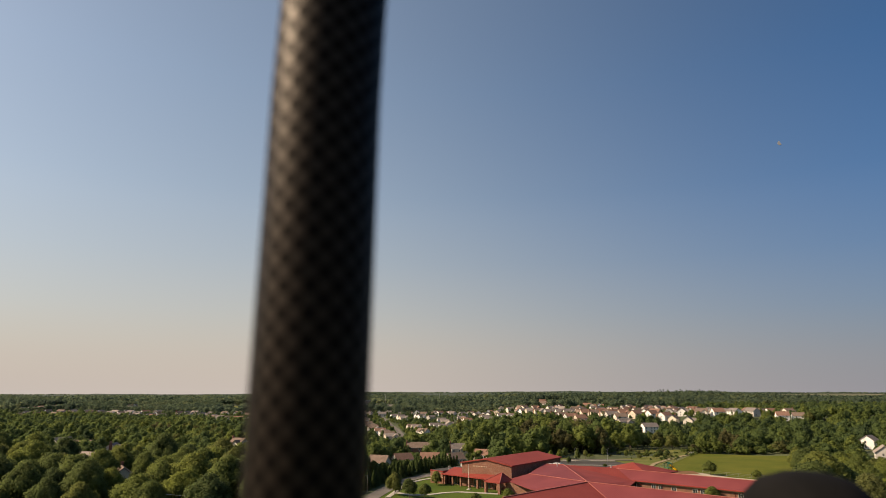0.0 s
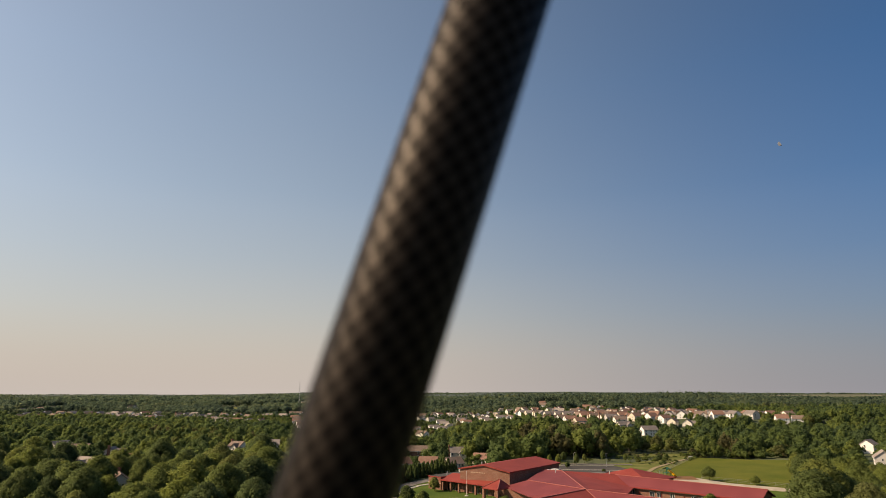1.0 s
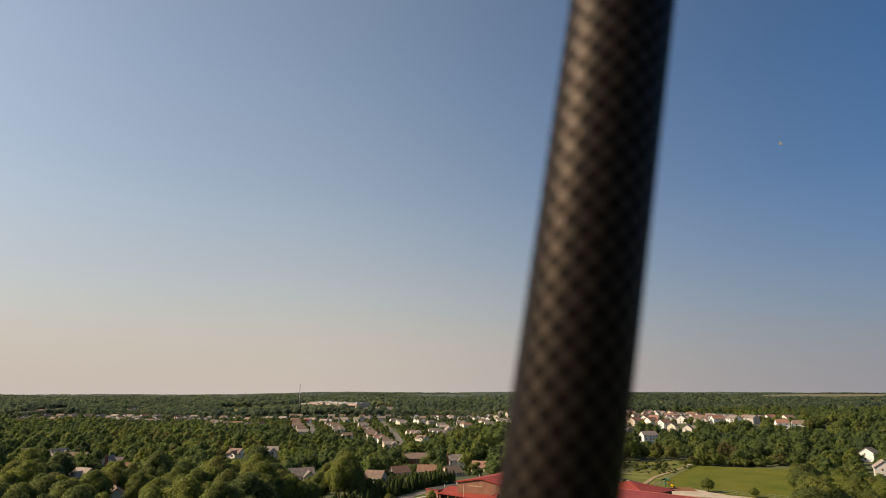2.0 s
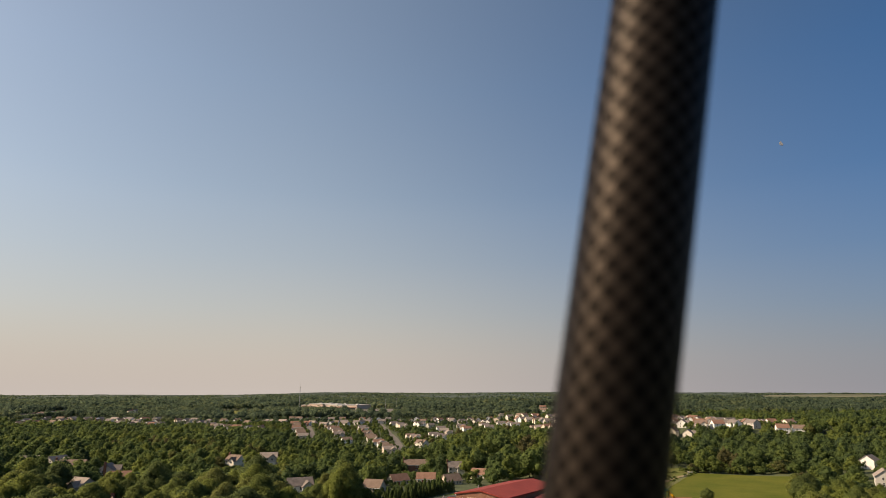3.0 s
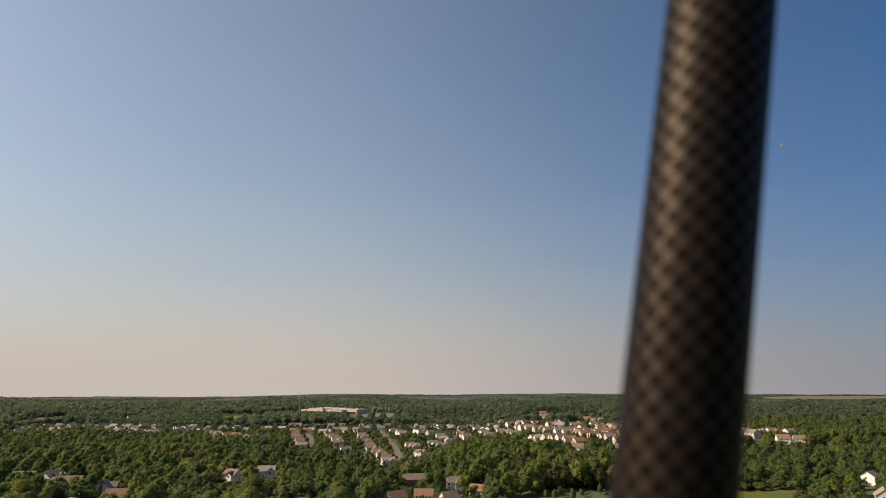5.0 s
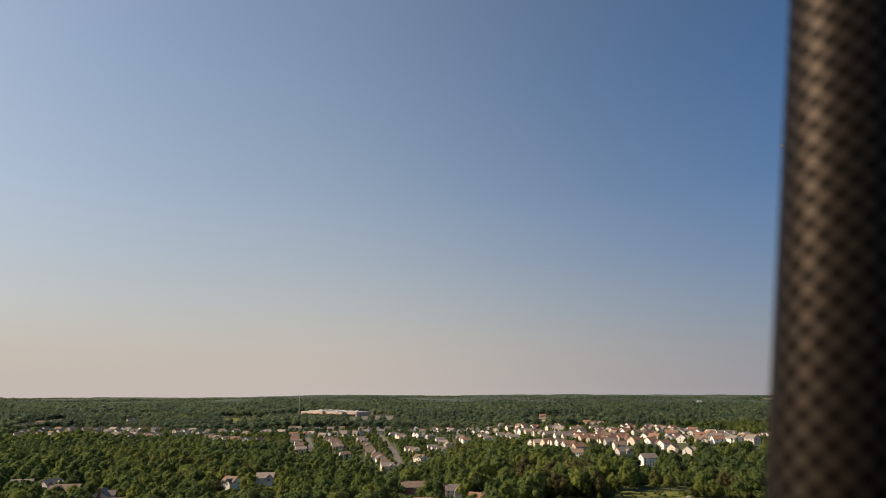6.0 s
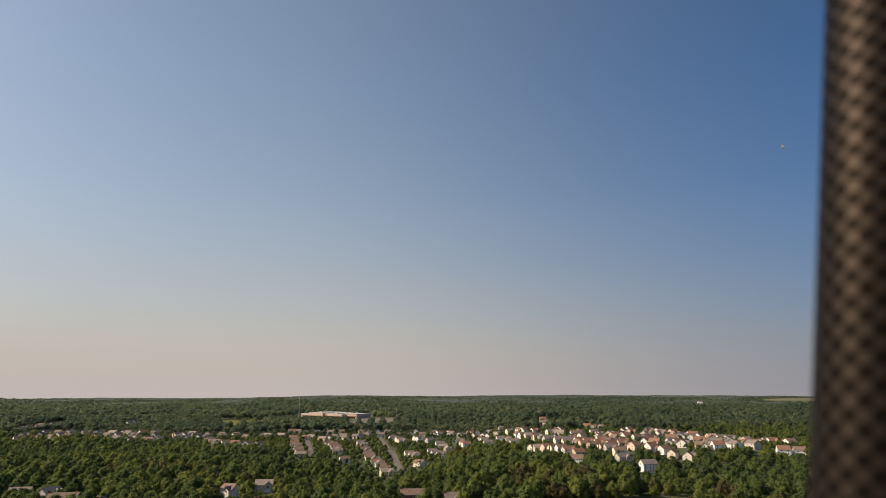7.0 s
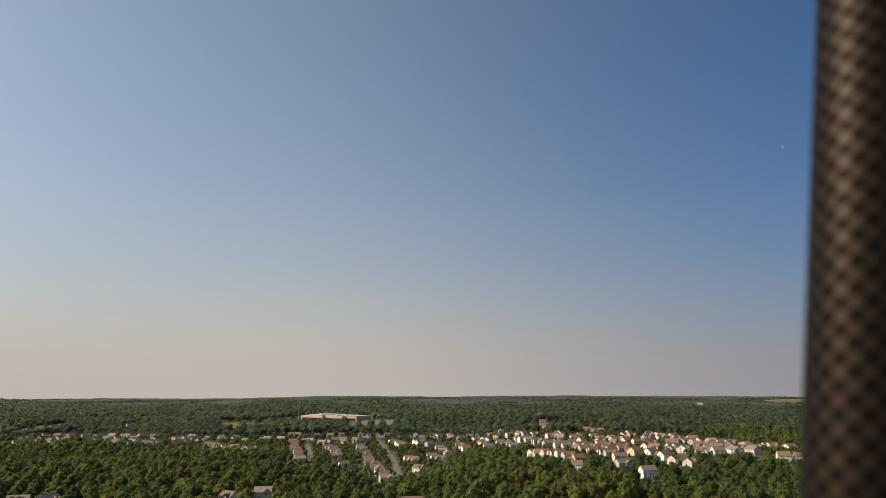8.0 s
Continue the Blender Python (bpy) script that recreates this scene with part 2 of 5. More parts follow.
def thing(name, label, category, m=None, group="", kind=""):
    ob = new(name)
    tagged(ob, label, category, group, kind)
    if m is not None:
        ob.matrix_basis = m
    return ob


def box(bm, x0, x1, y0, y1, z0, z1):
    r = bmesh.ops.create_cube(bm, size=1.0)
    bmesh.ops.scale(bm, vec=(x1 - x0, y1 - y0, z1 - z0), verts=r["verts"])
    bmesh.ops.translate(bm, vec=((x0 + x1) / 2, (y0 + y1) / 2, (z0 + z1) / 2), verts=r["verts"])
    return r["verts"]


def one_box(*a):
    bm = bmesh.new()
    box(bm, *a)
    return bm


def rod(bm, a, b, r0, r1, sides=8):
    a, b = Vector(a), Vector(b)
    d = b - a
    m = Matrix.Translation((a + b) / 2) @ d.to_track_quat("Z", "Y").to_matrix().to_4x4()
    bmesh.ops.create_cone(bm, cap_ends=True, segments=sides, radius1=r0, radius2=r1, depth=d.length, matrix=m)


def one_rod(*a, **k):
    bm = bmesh.new()
    rod(bm, *a, **k)
    return bm


def slab(points, z0, z1):
    """A prism over a plan outline."""
    bm = bmesh.new()
    lo = [bm.verts.new((x, y, z0)) for x, y in points]
    hi = [bm.verts.new((x, y, z1)) for x, y in points]
    bm.faces.new(hi)
    bm.faces.new(lo[::-1])
    n = len(points)
    for i in range(n):
        bm.faces.new((lo[i], lo[(i + 1) % n], hi[(i + 1) % n], hi[i]))
    return bm


def sheet(bm, pts, thick):
    """A roof plane with its thickness."""
    hi = [bm.verts.new(p) for p in pts]
    lo = [bm.verts.new((p[0], p[1], p[2] - thick)) for p in pts]
    bm.faces.new(hi)
    bm.faces.new(lo[::-1])
    n = len(pts)
    for i in range(n):
        bm.faces.new((lo[i], lo[(i + 1) % n], hi[(i + 1) % n], hi[i]))


# ---------------------------------------------------------------- ground
def smooth01(v):
    v = np.clip(v, 0, 1)
    return v * v * (3 - 2 * v)


def ground_z(x, y):
    """Level round the school, rising gently with distance."""
    r = np.hypot(x, y)
    z = np.where(r < 900, 0.0, np.where(r < 1600, (r - 900) * 0.0143, 10 + (r - 1600) * 0.0069))
    wave = 3.5 * np.sin(x * 0.0021 + 1.0) * np.cos(y * 0.0017) + 5.0 * np.sin(x * 0.0011 + 2.0 + y * 0.0006)
    wave = wave - 21 * smooth01((-x - 300) / 1500)
    rise = 5 * np.exp(-((x - 2450) / 620) ** 2 - ((y - 4300) / 420) ** 2)
    rise = rise - 6.0 * np.exp(-((x + 45) / 140) ** 2) * smooth01((y - 340) / 110) * (1 - smooth01((y - 820) / 200)) * (1 - smooth01((x - 35) / 45) * (1 - smooth01((y - 440) / 50)))
    rise = rise + 21 * np.exp(-((x - 480) / 420) ** 2 - ((y - 1560) / 240) ** 2)
    rise = rise + 7 * np.exp(-((x - 72) / 52) ** 2 - ((y - 545) / 75) ** 2)
    # the slope with the houses right of the woods
    rise = rise + 13 * smooth01((y - 585) / 95) * smooth01((x - 60) / 70) * (1 - smooth01((x - 640) / 300)) * (1 - smooth01((y - 1230) / 330))
    rise = rise + 4.0 * smooth01((x - 190) / 90) * smooth01((y - 310) / 60) * (1 - smooth01((y - 640) / 150))
    rise = rise + 13 * smooth01((r - 2600) / 1900) * smooth01((x / np.maximum(y, 1) + 0.5) / 0.3) * (1 - smooth01((x / np.maximum(y, 1) - 0.22) / 0.2)) * (y > 0)
    return z + wave * smooth01((r - 1300) / 2200) + rise


def gz(x, y):
    return float(ground_z(np.array(float(x)), np.array(float(y))))


def grid_mesh(name, rs, ths, height, mat, closed):
    R, T = np.meshgrid(rs, ths, indexing="ij")
    X, Y = R * np.sin(T), R * np.cos(T)
    Z = height(X, Y)
    nr, nt = R.shape
    co = np.stack([X, Y, Z], -1).reshape(-1, 3)
    i, j = np.meshgrid(np.arange(nr - 1), np.arange(nt if closed else nt - 1), indexing="ij")
    k = (j + 1) % nt
    q = np.stack([i * nt + j, (i + 1) * nt + j, (i + 1) * nt + k, i * nt + k], -1).reshape(-1, 4)
    me = bpy.data.meshes.new(name)
    me.from_pydata(co.tolist(), [], q.tolist())
    me.materials.append(mat)
    me.update()
    return new(name, me)


rs = np.concatenate([[0.01, 20, 60], np.linspace(100, 900, 60), np.geomspace(920, 5600, 130)])
tagged(grid_mesh("ground", rs, np.linspace(0, 2 * np.pi, 481)[:-1], ground_z, M_GROUND, True),
       "gently rolling green ground with woodland floor", "ground", kind="structure")

# ---------------------------------------------------------------- plan of the place
SCHOOL_O, SCHOOL_A = (26.0, 260.0), -43.9
SU = (math.cos(radians(SCHOOL_A)), math.sin(radians(SCHOOL_A)))
SV = (-SU[1], SU[0])


def school_xy(a, b):
    return (SCHOOL_O[0] + a * SU[0] + b * SV[0], SCHOOL_O[1] + a * SU[1] + b * SV[1])


# house rows: x0, y0, x1, y1, count
ROWS_RIGHT = [(108, 935, 146, 763, 6), (150, 755, 177, 658, 6), (105.5, 738, 134, 651, 5), (192, 788, 201, 727, 3), (204, 693, 224, 657, 4), (228, 641, 244, 627, 2), (225, 865, 261, 794, 6), (279, 664, 316, 672, 4),
              (341, 838, 350, 804, 3), (372, 759, 381, 723, 3), (333, 643, 347, 641, 2)]
ROWS_RISE = [(159, 913, 177, 976, 2), (185, 911, 222, 918, 4), (230, 1040, 245, 1036, 2), (277, 974, 324, 923, 5), (331, 870, 262, 674, 2), (170, 1139, 187, 1227, 2), (260, 940, 330, 880, 5), (240, 840, 330, 815, 5), (265, 770, 330, 755, 4), (215, 760, 262, 715, 4), (300, 730, 350, 710, 3), (150, 800, 190, 720, 5), (130, 840, 165, 830, 3), (190, 860, 225, 800, 4), (280, 900, 330, 850, 4), (300, 850, 360, 780, 4), (215, 900, 250, 880, 3), (240, 700, 275, 690, 3)]
ROWS_CENTRE = [(-115.5, 934, -50.6, 629, 10), (-71.7, 995, -56.8, 962, 2), (-40.5, 823, -29.2, 790, 2), (-11.6, 845, -3.2, 805, 2), (-4.6, 928, 7.2, 871, 2), (26, 955, 35.4, 919, 2), (-154, 922, -128.5, 830, 5), (-221.4, 987, -163.8, 776, 8)]
ROWS_BACK = [(-141, 992, -117, 1039, 3), (-110, 1059, -11, 1062, 8), (-1.8, 1094, 85.7, 1017, 7), (62, 988, 71.4, 918, 3), (90.4, 945, 95.2, 875, 3), (108.7, 1003, 145.6, 940, 4), (-45.4, 996, -17.3, 963, 3),
             (-203.8, 988, -192.2, 1006, 2), (-174, 974, -159.5, 1027, 3), (-260, 1110, -90, 1120, 8), (-40, 1125, 100, 1100, 7)]
ROWS_LEFT = [(-412, 929, -364, 976, 5), (-437, 1017, -394, 1041, 4), (-342, 934, -300, 899, 4), (-363, 1024, -318, 1027, 4), (-295, 981, -249, 1032, 5), (-258, 883, -234, 900, 2), (-585, 1002, -458, 1015, 9),
             (-479, 957, -427, 944, 4), (-601, 935, -565, 957, 4), (-723, 1133, -747, 1293, 6), (-641, 1342, -622, 1345, 2), (-640, 1060, -470, 1065, 9), (-640, 1000, -600, 1005, 3)]
SINGLES = [(130.7, 631), (174.5, 635), (261, 746), (-21.8, 706), (-106, 733), (-294, 900), (-279, 894), (221, 1480), (215, 1506)]
NEAR = [(-181, 336, -25, 3), (-131, 270, -60, 1), (-135.4, 520.2, 10, 3), (-152.7, 492.6, -30, 1), (-71, 337, 25, 0), (273.4, 424.6, 38, 8), (238.4, 359.5, 60, 3),
        (-35.2, 354.2, -20, 2), (-26.3, 410.4, 35, 4), (-18, 484.7, 5, 5), (-9.5, 424, -5, 4), (10, 462.1, 8, 6), (6, 402, 30, 2), (26, 440, -25, 4),
        (-280, 450, 15, 3), (-262, 453, 70, 3), (-239, 430, 5, 5), (-206, 412, 100, 6), (-190, 396, 10, 4), (188.9, 604, 12, 7)]
STREETS = [[(-103, 1059), (-92, 1000), (-78, 930), (-60, 840), (-46, 720), (-40, 670)], [(-205.1, 1000.6), (-182, 910), (-163, 830), (-152, 780)], [(128, 970), (162, 815), (176, 750), (196, 680)],
           [(205, 960), (250, 900), (286, 800), (300, 690)], [(330, 960), (362, 860), (395, 740)], [(-660, 1030), (-520, 1035), (-380, 1000), (-330, 1050)], [(-300, 1075), (-120, 1088), (110, 1045)]]

rng = np.random.default_rng(7)
HOUSES = []          # x, y, heading, type
for rows in (ROWS_RIGHT, ROWS_RISE, ROWS_CENTRE, ROWS_BACK, ROWS_LEFT):
    for x0, y0, x1, y1, n in rows:
        face = math.degrees(math.atan2(y1 - y0, x1 - x0))
        n = round(n * 1.35)
        for i in range(n):
            f = i / max(n - 1, 1)
            jx, jy = rng.normal(0, 5.0 if rows in (ROWS_LEFT, ROWS_BACK, ROWS_RISE) else 1.6, 2)
            turn = face + (90, 90, 180, 270)[int(rng.integers(0, 4))] + rng.normal(0, 6)
            if rows is ROWS_LEFT:
                turn = (-24, 66, 156, 246)[int(rng.integers(0, 4))] + rng.normal(0, 9)
            kind = (0, 1, 2, 3, 4, 5, 6, 7, 9, 8, 9, 10)[int(rng.integers(0, 12 if rows in (ROWS_RIGHT, ROWS_RISE) else 8))]
            hx, hy = x0 + (x1 - x0) * f + jx, y0 + (y1 - y0) * f + jy
            if all(math.hypot(hx - h[0], hy - h[1]) > (12.8 if rows in (ROWS_RIGHT, ROWS_RISE) else 11.8) for h in HOUSES):
                HOUSES.append((hx, hy, turn, kind, 0.74 if rows in (ROWS_CENTRE, ROWS_BACK) else 0.79))
for x, y in SINGLES:
    HOUSES.append((x, y, float(rng.uniform(-40, 40)), int(rng.integers(0, 8)), 0.8))
HOUSE_XY = np.array([(h[0], h[1]) for h in HOUSES] + [(n[0], n[1]) for n in NEAR])

FAR_FIELD = [(2390 + 430 * math.cos(0.393 * k), 3970 + 330 * math.sin(0.393 * k)) for k in range(16)]
FIELD = [(108, 330), (128, 372), (163, 432), (222, 406), (212, 395), (147, 284), (136, 310)]
LAWN = [(-36, 185), (-33, 240), (-25, 280), (-16, 310), (2, 340), (30, 372), (62, 384), (110, 340), (148, 288), (100, 180)]
MEADOW = [(60, 330), (50, 380), (75, 410), (150, 440), (170, 432), (126, 370), (112, 335)]
MALL_LOT = [(-215, 1360), (-90, 1390), (-85, 1560), (-180, 1600)]
SCRUB = [(112, 432), (120, 456), (164, 462), (176, 438)]          # low growth behind the meadow
CLEARINGS = [SCRUB, FIELD, LAWN, MEADOW, MALL_LOT, FAR_FIELD, [(1800, 3400), (1950, 4000), (2840, 4000), (2560, 3400)],
             [school_xy(-52, -14), school_xy(-52, 62), school_xy(35, 84), school_xy(92, 60), school_xy(98, -12), school_xy(48, -52), school_xy(12, -52), school_xy(-5, -20)],
             [(-64, 212), (-54, 252), (-40, 290), (-10, 352), (4, 374), (26, 360), (8, 308), (-8, 280), (-22, 240), (-32, 200)],
             [(-30, 180), (-22, 245), (20, 362), (70, 415), (150, 440), (225, 409), (213, 394), (146, 284), (100, 180)],
             [(-400, 1470), (-175, 1470), (-185, 1800), (-390, 1800)], [(-438, 1275), (-405, 1270), (-416, 1400), (-390, 1492), (-450, 1508), (-510, 1494), (-470, 1390)]]


def inside(poly, x, y):
    c = np.zeros(x.shape, bool)
    n = len(poly)
    for i in range(n):
        (xa, ya), (xb, yb) = poly[i], poly[(i + 1) % n]
        cond = (ya > y) != (yb > y)
        with np.errstate(divide="ignore", invalid="ignore"):
            c ^= cond & (x < (xb - xa) * (y - ya) / ((yb - ya) if yb != ya else 1e-9) + xa)
    return c


def street_gap(x, y):
    best = np.full(x.shape, 1e9)
    for line in STREETS:
        for (xa, ya), (xb, yb) in zip(line, line[1:]):
            L2 = (xb - xa) ** 2 + (yb - ya) ** 2
            f = np.clip(((x - xa) * (xb - xa) + (y - ya) * (yb - ya)) / L2, 0, 1)
            best = np.minimum(best, np.hypot(x - xa - f * (xb - xa), y - ya - f * (yb - ya)))
    return best


def house_gap(x, y):
    best = np.full(x.shape, 1e9)
    for hx, hy in HOUSE_XY:
        best = np.minimum(best, np.hypot(x - hx, y - hy))
    return best


SIGHT = [(-425, 1340), (-430, 1450), (-460, 1450), (-400, 1450), (-340, 1600), (-300, 1600), (-260, 1600), (-220, 1600), (-150, 1500), (-120, 1500), (-190, 1380), (-165, 1390), (-140, 1395), (-112, 1400), (-50, 700), (-48, 660), (-60, 760), (-70, 850), (-160, 800)]


def height_cap(x, y, h):
    """Trees in front of a house stay below the view of its ground floor from the hill side."""
    cap, floor = np.array(h, float), ground_z(x, y)
    for hx, hy in [*HOUSE_XY, *SIGHT]:
        gap = hy - y
        near = (gap > -7) & (gap < 190) & (np.abs(x - hx * y / hy) < 8.5)
        eye, low = (40.0, 1.5) if hx > 220 and hy < 450 else (62.0, 3.0) if 100 < hx < 160 and hy < 770 else (57.0, 3.0) if 160 < hx and 610 < hy < 705 else (58.0, 3.0) if 20 < hx < 110 and hy > 780 else (68.0, 6.2) if hx < -190 and 800 < hy < 1300 else (68.0, 9.0) if hx < -190 and hy < 800 else (38.0, 2.6) if hy < 490 and -70 < hx < 60 else (52.0, 3.6) if hy < 480 else (46.0, 2.4)
        line = eye * np.clip(gap, 0, 400) / hy + low + np.where(gap > 12, gz(hx, hy) - floor, 0.0)
        cap = np.where(near, np.minimum(cap, np.maximum(line, 0.5)), cap)
    return cap


def scatter(y0, y1, spacing, seed, wide=0.745):
    g = np.random.default_rng(seed)
    ys = np.arange(y0, y1, spacing)
    xs = np.arange(-wide * y1 - 40, wide * y1 + 40, spacing)
    X, Y = np.meshgrid(xs, ys)
    X, Y = X.ravel() + g.uniform(-0.42, 0.42, X.size) * spacing, Y.ravel() + g.uniform(-0.42, 0.42, Y.size) * spacing
    ok = np.abs(X) < wide * Y + 40
    for poly in CLEARINGS:
        ok &= ~inside(poly, X, Y)
    return X[ok], Y[ok], g

# ---------------------------------------------------------------- trees
def ico(sub):
    bm = bmesh.new()
    bmesh.ops.create_icosphere(bm, subdivisions=sub, radius=1.0)
    bm.verts.ensure_lookup_table()
    v = np.array([x.co[:] for x in bm.verts])
    f = np.array([[x.index for x in p.verts] for p in bm.faces])
    bm.free()
    return v, f


ICO0 = ico(1)


def raw_mesh(name, verts, faces, mats, mat_index=None, tint=None, normals=None):
    """A mesh from triangle arrays."""
    me = bpy.data.meshes.new(name)
    n = len(faces)
    me.vertices.add(len(verts))
    me.vertices.foreach_set("co", np.ascontiguousarray(verts, np.float32).ravel())
    me.loops.add(n * 3)
    me.loops.foreach_set("vertex_index", np.ascontiguousarray(faces, np.int32).ravel())
    me.polygons.add(n)
    me.polygons.foreach_set("loop_start", np.arange(0, n * 3, 3, dtype=np.int32))
    for m in mats:
        me.materials.append(m)
    if mat_index is not None:
        me.polygons.foreach_set("material_index", np.ascontiguousarray(mat_index, np.int32))
    if normals is not None:
        me.polygons.foreach_set("use_smooth", np.ones(n, bool))
    me.update(calc_edges=True)
    if normals is not None:
        a = me.attributes.new("custom_normal", "FLOAT_VECTOR", "POINT")
        a.data.foreach_set("vector", np.ascontiguousarray(normals, np.float32).ravel())
    if tint is not None:
        a = me.attributes.new("tint", "FLOAT", "FACE")
        a.data.foreach_set("value", np.ascontiguousarray(tint, np.float32))
    return me


def lobes(g, n, tall):
    """Centres and radii of the lobes that make up a domed crown of unit half-width."""
    out = [(0, 0, -0.02 * tall, 0.62)]
    for i in range(n - 1):
        h = (i + 0.5) / (n - 1)
        a = i * 2.4 + g.uniform(-0.5, 0.5)
        reach = math.sin(math.pi * (0.3 + 0.68 * h)) * 0.64
        rad = g.uniform(0.25, 0.44) * (1.08 - 0.25 * h)
        out.append((reach * math.cos(a) * g.uniform(0.8, 1.08), reach * math.sin(a) * g.uniform(0.8, 1.08), (h - 0.45) * tall * 0.8, rad))
    return out


def leaf_cards(g, L, count, lo, hi, quad, spread):
    """Folded leaf clumps laid over the lobes, facing mostly outward."""
    rad = np.array([l[3] for l in L])
    pick = g.choice(len(L), count, p=rad ** 2 / (rad ** 2).sum())
    d = g.normal(size=(count, 3))
    d[:, 2] += 0.35
    d /= np.linalg.norm(d, axis=1)[:, None]
    c = np.array([l[:3] for l in L])[pick] + d * (rad[pick] * g.uniform(0.74, 1.17, count))[:, None]
    soft = 0.6 * d + 0.35 * c + (0, 0, 0.35) + g.normal(0, 0.3, (count, 3))
    soft /= np.linalg.norm(soft, axis=1)[:, None]
    nrm = d + g.normal(0, spread, (count, 3))
    nrm /= np.linalg.norm(nrm, axis=1)[:, None]
    t = np.cross(nrm, g.normal(size=(count, 3)))
    t /= np.linalg.norm(t, axis=1)[:, None]
    b = np.cross(nrm, t)
    s = g.uniform(lo, hi, count)[:, None]
    fold = nrm * s * g.uniform(-0.5, 0.1, (count, 1))
    if quad:
        q = np.stack([c - t * s, c - b * s * 0.75 + fold, c + t * s, c + b * s * 0.75 + fold], 1).reshape(-1, 3)
        k = np.arange(count)[:, None] * 4
        return q, np.concatenate([k + (0, 1, 2), k + (0, 2, 3)]), np.repeat(soft, 4, 0)
    q = np.stack([c - t * s, c + t * s * 0.7 - b * s * 0.8, c + t * s * 0.5 + b * s * 0.9], 1).reshape(-1, 3)
    return q, np.arange(count)[:, None] * 3 + (0, 1, 2), np.repeat(soft, 3, 0)


def broad_crown(seed, tall=1.5, n=21, cards=7500):
    """Unit crown: uneven lobes under a coat of folded leaf clumps."""
    g = np.random.default_rng(seed)
    V, F, N, off = [], [], [], 0
    L = lobes(g, n, tall)
    for x, y, z, r in L:
        v, f = ICO0
        w = v * (r * 0.74 * g.uniform(0.85, 1.1, (len(v), 1))) + (x, y, z)
        V.append(w), F.append(f + off), N.append(v)
        off += len(v)
    q, f, nn = leaf_cards(g, L, cards, 0.024, 0.055, True, 0.5)
    V.append(q), F.append(f + off), N.append(nn)
    return np.concatenate(V), np.concatenate(F), np.concatenate(N)


def conifer_crown(seed, tiers=11, per=30):
    """Unit-height cone of drooping sprays."""
    g = np.random.default_rng(seed)
    V, F, N = [], [], []
    k = 0
    for i in range(tiers):
        h = i / tiers
        r = 0.24 * (1 - h) ** 0.8 + 0.015
        for j in range(per):
            a = g.uniform(0, 2 * math.pi)
            z = 0.04 + h * 0.93 + g.uniform(-0.03, 0.03)
            rr = r * g.uniform(0.75, 1.15)
            w = g.uniform(0.02, 0.04)
            ca, sa = math.cos(a), math.sin(a)
            V += [(0.2 * rr * ca, 0.2 * rr * sa, z + 0.06), (rr * ca - sa * w, rr * sa + ca * w, z), (1.1 * rr * ca, 1.1 * rr * sa, z - 0.03), (rr * ca + sa * w, rr * sa - ca * w, z)]
            N += [(ca, sa, 0.7)] * 4
            F += [(k, k + 3, k + 2), (k, k + 2, k + 1)]
            k += 4
    N = np.array(N)
    return np.array(V), np.array(F), N / np.linalg.norm(N, axis=1)[:, None]


def trunk_mesh(name, seed, h, r):
    g = random.Random(seed)
    bm = bmesh.new()
    rod(bm, (0, 0, -0.3), (0.1, 0, h * 0.55), r, r * 0.7)
    rod(bm, (0.1, 0, h * 0.5), (0.0, 0.2, h), r * 0.7, r * 0.25)
    for i in range(5):
        a = i * 1.3 + g.uniform(-0.3, 0.3)
        z = h * (0.4 + 0.1 * i)
        rod(bm, (0.05, 0, z), (math.cos(a) * h * 0.3, math.sin(a) * h * 0.3, z + h * 0.22), r * 0.4, r * 0.12, 5)
    me = bpy.data.meshes.new(name)
    bm.to_mesh(me)
    bm.free()
    me.materials.append(M_BARK)
    return me


BROAD = []
for i in range(9):
    v, f, n = broad_crown(20 + i, tall=(1.25, 1.5, 1.75)[i % 3])
    BROAD.append(raw_mesh("crown", v, f, [M_LEAF], normals=n))
TRUNKS = [trunk_mesh("trunk", 40 + i, 1.0, 0.028) for i in range(3)]
CONES = [raw_mesh("crown", v, f, [M_CONIFER], normals=n) for v, f, n in (conifer_crown(60 + i) for i in range(4))]


def tree(x, y, height, width, g, kind="broad", label="", group=""):
    root = thing("tree", label, "tree", pose(x, y, gz(x, y), 0, 0, float(g.uniform(0, 360))), group)
    tr = new("trunk", TRUNKS[int(g.integers(0, 3))])
    tr.parent = root
    if kind == "broad":
        cr = new("crown", BROAD[int(g.integers(0, 9))])
        crown_h = height * 0.78
        cr.scale = (width / 2, width / 2, crown_h / 1.75)
        cr.location = (0, 0, height - crown_h * 0.52)
        tr.scale = (height * 0.75,) * 3
    else:
        cr = new("crown", CONES[int(g.integers(0, 4))])
        cr.scale = (width * 1.9, width * 1.9, height)
        tr.scale = (height * 0.6, height * 0.6, height * 0.8)
    cr.parent = root
    return root


# the nearest trees, one by one
NEAR_END = 330.0
tx, ty, g = scatter(196, NEAR_END, 12.6, 3, wide=0.74)
th = height_cap(tx, ty, (9.0 + 11.5 * g.beta(2.2, 1.8, len(tx))) * np.where(tx > 130, 0.72, 1.0))
keep = (house_gap(tx, ty) > 9.5) & (th > 3.5)
tall_l = "tall leafy green broadleaf tree in full summer crown"
for x, y, h in zip(tx[keep], ty[keep], th[keep]):
    h = float(h)
    tree(x, y, h, h * float(g.uniform(0.72, 1.12)), g, "broad", tall_l, "broadleaf trees near the school")


def small_tree(x, y, h, w, label="small rounded green tree on mown grass"):
    tree(x, y, h, w, g, "broad", label, "small ornamental trees")


